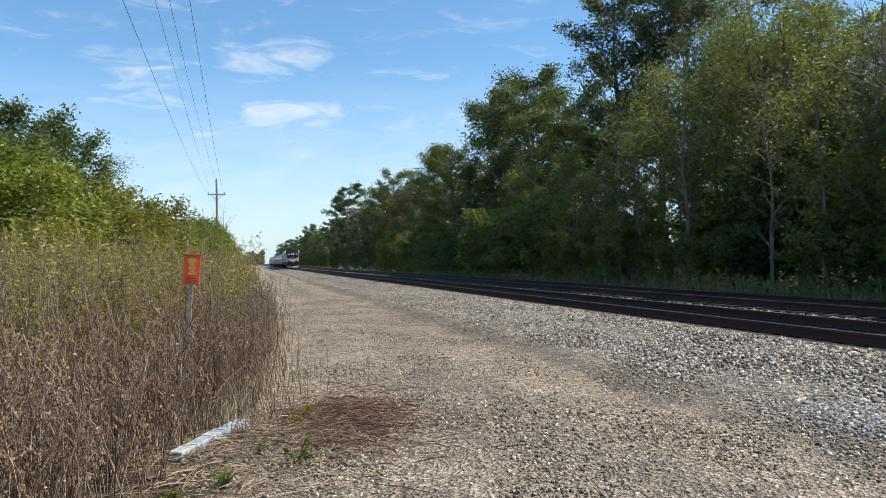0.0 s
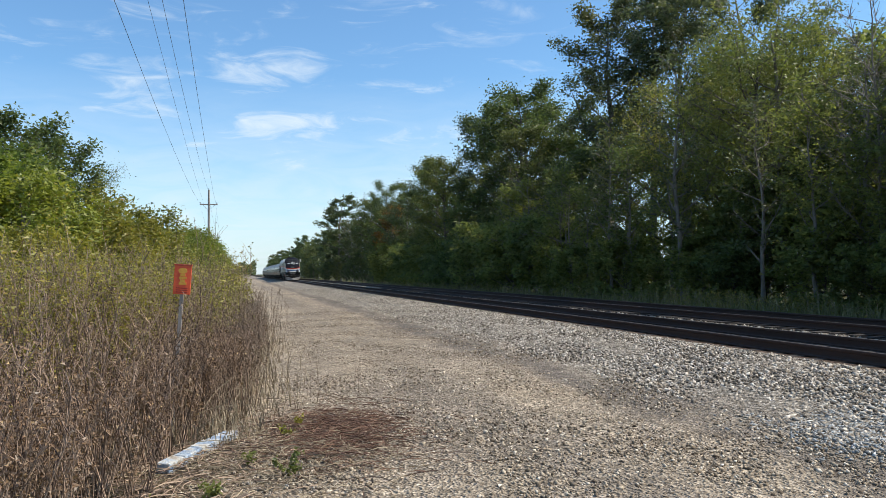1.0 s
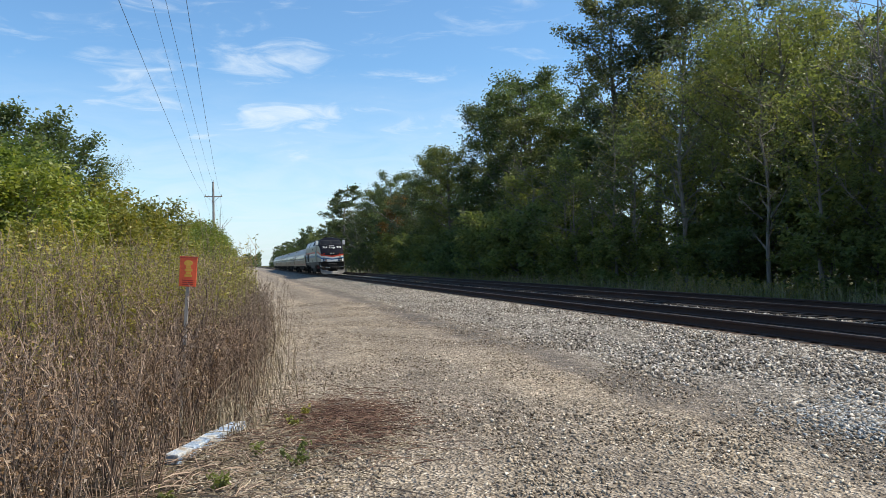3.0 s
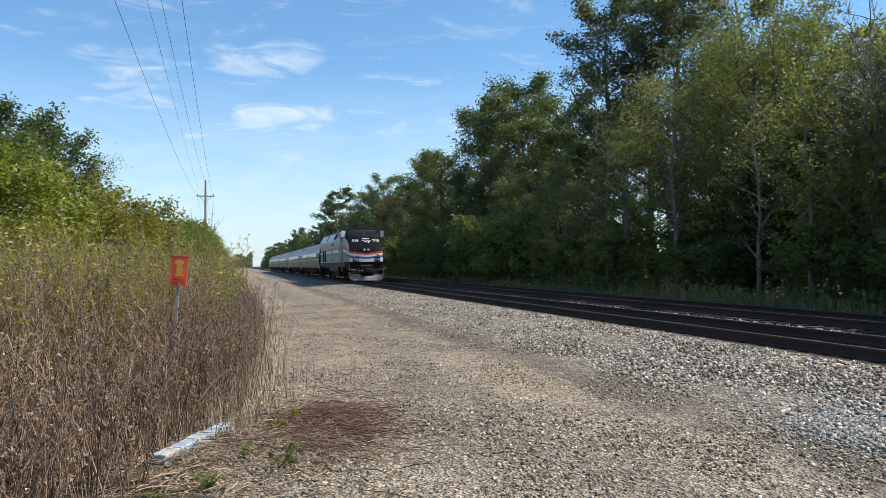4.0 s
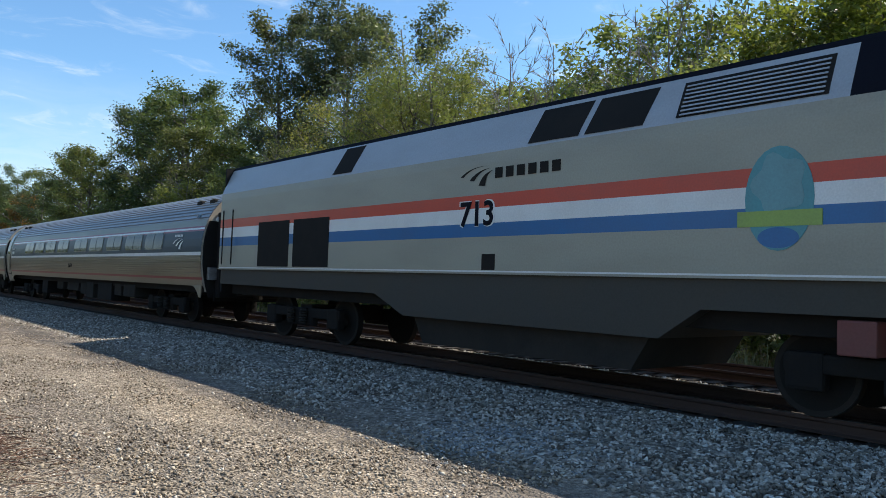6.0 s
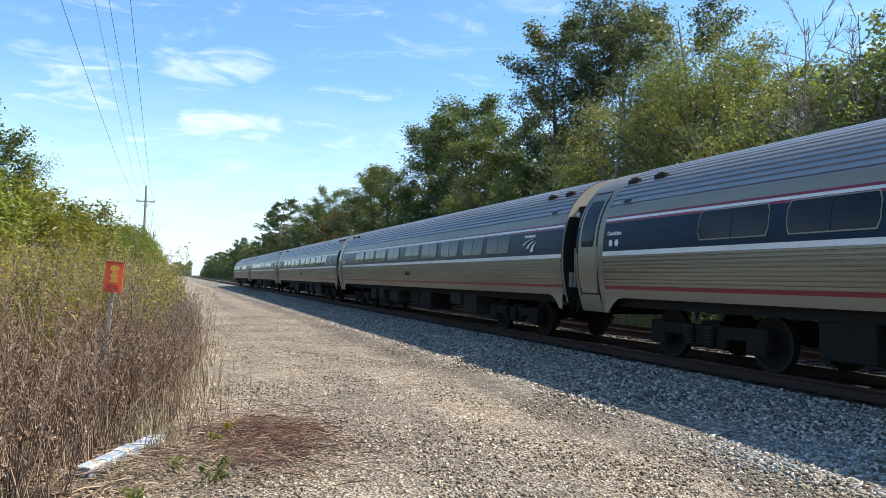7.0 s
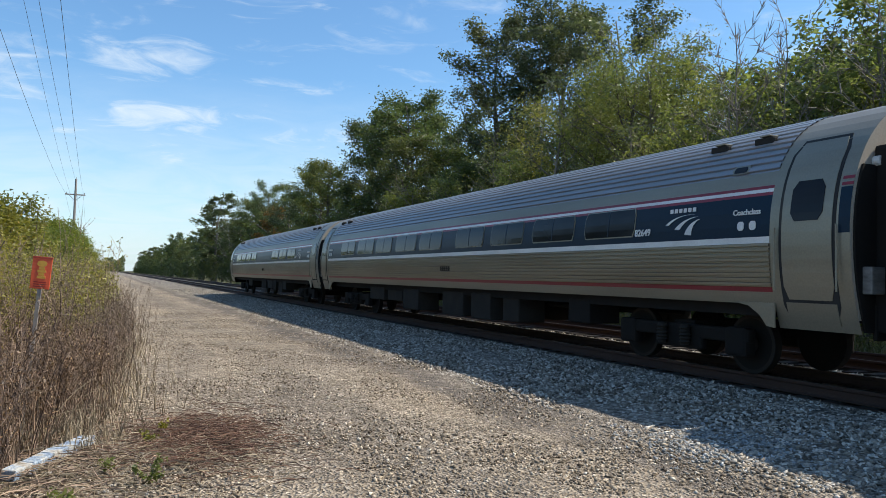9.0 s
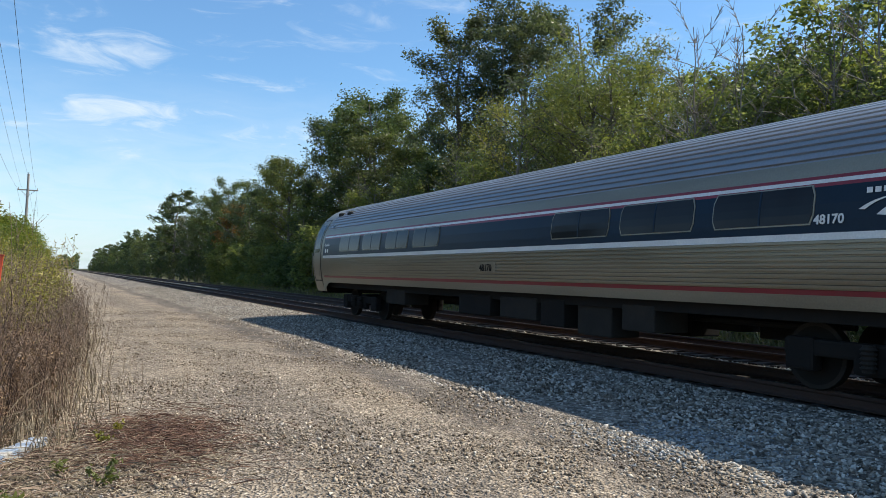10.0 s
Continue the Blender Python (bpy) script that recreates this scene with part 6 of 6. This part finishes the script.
small_weed(0.37, 6.75, 0.20, 150, LEAF_WILLOW, "small blue-green weed in the gravel", 1)
small_weed(-0.25, 6.25, 0.14, 110, LEAF_WILLOW, "small low weed among stones", 2)
small_weed(0.45, 8.35, 0.12, 90, LEAF_YELLOW, "small yellow-green weed in the gravel", 3)
small_weed(-0.62, 5.95, 0.12, 90, LEAF_YELLOW, "small yellow weed at the weeds' foot", 4)
small_weed(0.05, 7.3, 0.10, 80, LEAF_WILLOW, "small low weed among stones", 5)
small_weed(0.62, 8.9, 0.10, 80, LEAF_YELLOW, "small yellow-green weed in the gravel", 6)


# ---------- line-side things ----------
def marker_post():
    m = thing("marker_post", "orange plastic warning marker on a thin grey post in the weeds", "marker post", at=pose(-0.75, 8.9, ground_z(-0.6) - 0.02, 0, 4.5, -8) @ Matrix.Diagonal((1.5, 1.2, 1.02, 1)))
    part("post", box(-0.013, 0.013, -0.008, 0.008, 0, 1.58, 0.002), POLE_WOOD, m)
    sign = part("sign_plate", box(-0.062, 0.062, -0.018, -0.009, 1.545, 1.865, 0.004), ORANGE, m, "orange plate with yellow marking")
    part("plate_cap", box(-0.066, 0.066, -0.022, -0.005, 1.855, 1.872, 0.002), grimy("faded_red_cap", (0.55, 0.06, 0.03), 0.6), sign)
    bm = bmesh.new()
    for k in range(4):
        add_box(bm, -0.024 + 0.008 * (k % 2), 0.030 - 0.010 * (k % 2), -0.0215, -0.018, 1.65 + 0.03 * k, 1.676 + 0.03 * k)
    add_rod(bm, (0.0, -0.0215, 1.80), (0.0, -0.018, 1.80), 0.032, 12)
    part("marking_bars", bm, YELLOW_MARK, sign)
    bm = bmesh.new()
    for k in range(3):
        add_box(bm, -0.04, 0.04, -0.0215, -0.018, 1.565 + 0.022 * k, 1.573 + 0.022 * k)
    part("lettering_bars", bm, grimy("dark_red_print", (0.40, 0.03, 0.02), 0.6), sign)


marker_post()


def painted_beam():
    b0, b1 = Vector((-0.70, 7.28, 0)), Vector((-0.10, 8.62, 0))
    d = b1 - b0
    ang = math.degrees(math.atan2(-d.x, d.y))
    t = thing("painted_beam", "old beam with flaking blue and white paint lying at the weeds' foot", "beam", at=pose(b0.x, b0.y, ground_z(-0.4) - 0.045, 0, 4, ang))
    n = 0.0
    r = random.Random(3)
    k = 0
    while n < d.length:
        l = min(r.uniform(0.22, 0.5), d.length - n)
        bm = box(-0.065, 0.065, n, n + l - 0.006, 0, 0.125 + r.uniform(-0.012, 0.012), 0.012)
        for v in bm.verts:
            v.co += Vector((r.uniform(-1, 1), 0, r.uniform(-1, 1))) * 0.004
        part("beam_section", bm, BEAM_BLUE, t)
        n += max(l, 0.05)
    return t


painted_beam()


def utility_pole(x, y, top, arm_z, label):
    p = thing("utility_pole", label, "utility pole", "poles of the power line", at=pose(x, y, 0, 0, 0.8, 0))
    part("shaft", rod((0, 0, ground_z(x) - 0.3), (0, 0, top), 0.19, 12, 0.12), POLE_WOOD, p)
    part("crossarm", box(-1.08, 1.08, -0.07, 0.07, arm_z - 0.07, arm_z + 0.07, 0.01), POLE_WOOD, p)
    for sx in (-1, 1):
        part("brace", rod((sx * 0.75, -0.08, arm_z - 0.05), (0, -0.14, arm_z - 0.75), 0.02, 6), WIRE, p)
    for dx in (-0.97, 0.0, 0.97):
        z = arm_z + 0.07 if dx else top
        bm = bmesh.new()
        for k in range(3):
            add_rod(bm, (dx, 0, z + 0.07 * k), (dx, 0, z + 0.07 * k + 0.05), 0.07, 10, 0.045)
        part("insulator", bm, PLOW, p)
    part("ground_wire", rod((0.13, -0.15, 1), (0.11, -0.12, top - 1), 0.008, 5), WIRE, p)


POLES = [(-3.85, 100.0, 12.1, 10.25), (-1.9, -9.0, 12.1, 10.25), (-5.6, 205, 12.1, 10.25)]
utility_pole(*POLES[0], "weathered wooden utility pole with one crossarm above the verge")
utility_pole(*POLES[1], "weathered wooden utility pole beside the gravel track")
utility_pole(*POLES[2], "distant wooden utility pole with one crossarm")


def span(a, b, sag, r, label):
    pts = []
    for k in range(25):
        f = k / 24
        p = Vector(a).lerp(Vector(b), f)
        p.z -= 4 * sag * f * (1 - f)
        pts.append((p, r))
    v, f_ = tubes([pts], 5)
    tagged(part("wire", mesh("wire", v, f_), WIRE), label, "wire", "wires of the power line")


for a, b in ((POLES[0], POLES[1]), (POLES[0], POLES[2])):
    for dx, dz, rad in ((-0.97, 0.22, 0.009), (0.0, 0.24, 0.009), (0.97, 0.22, 0.009)):
        za, zb = (a[2], b[2]) if dx == 0 else (a[3], b[3])
        span((a[0] + dx, a[1], za + dz), (b[0] + dx, b[1], zb + dz), 1.2, rad, "power line wire strung between wooden poles")
    span((a[0] + 0.12, a[1], a[3] - 1.3), (b[0] + 0.42, b[1], b[3] - 1.3), 1.2, 0.005, "thin lower wire of the power line")


# ---------- what moves: the train runs past at a steady speed ----------
def motions():
    for ob, back in CONSIST:
        walk(ob, [(t / 2, pose(TRACK_X[0], 181.1 - 30.41 * t / 2 + back, 0)) for t in range(21)])


motions()
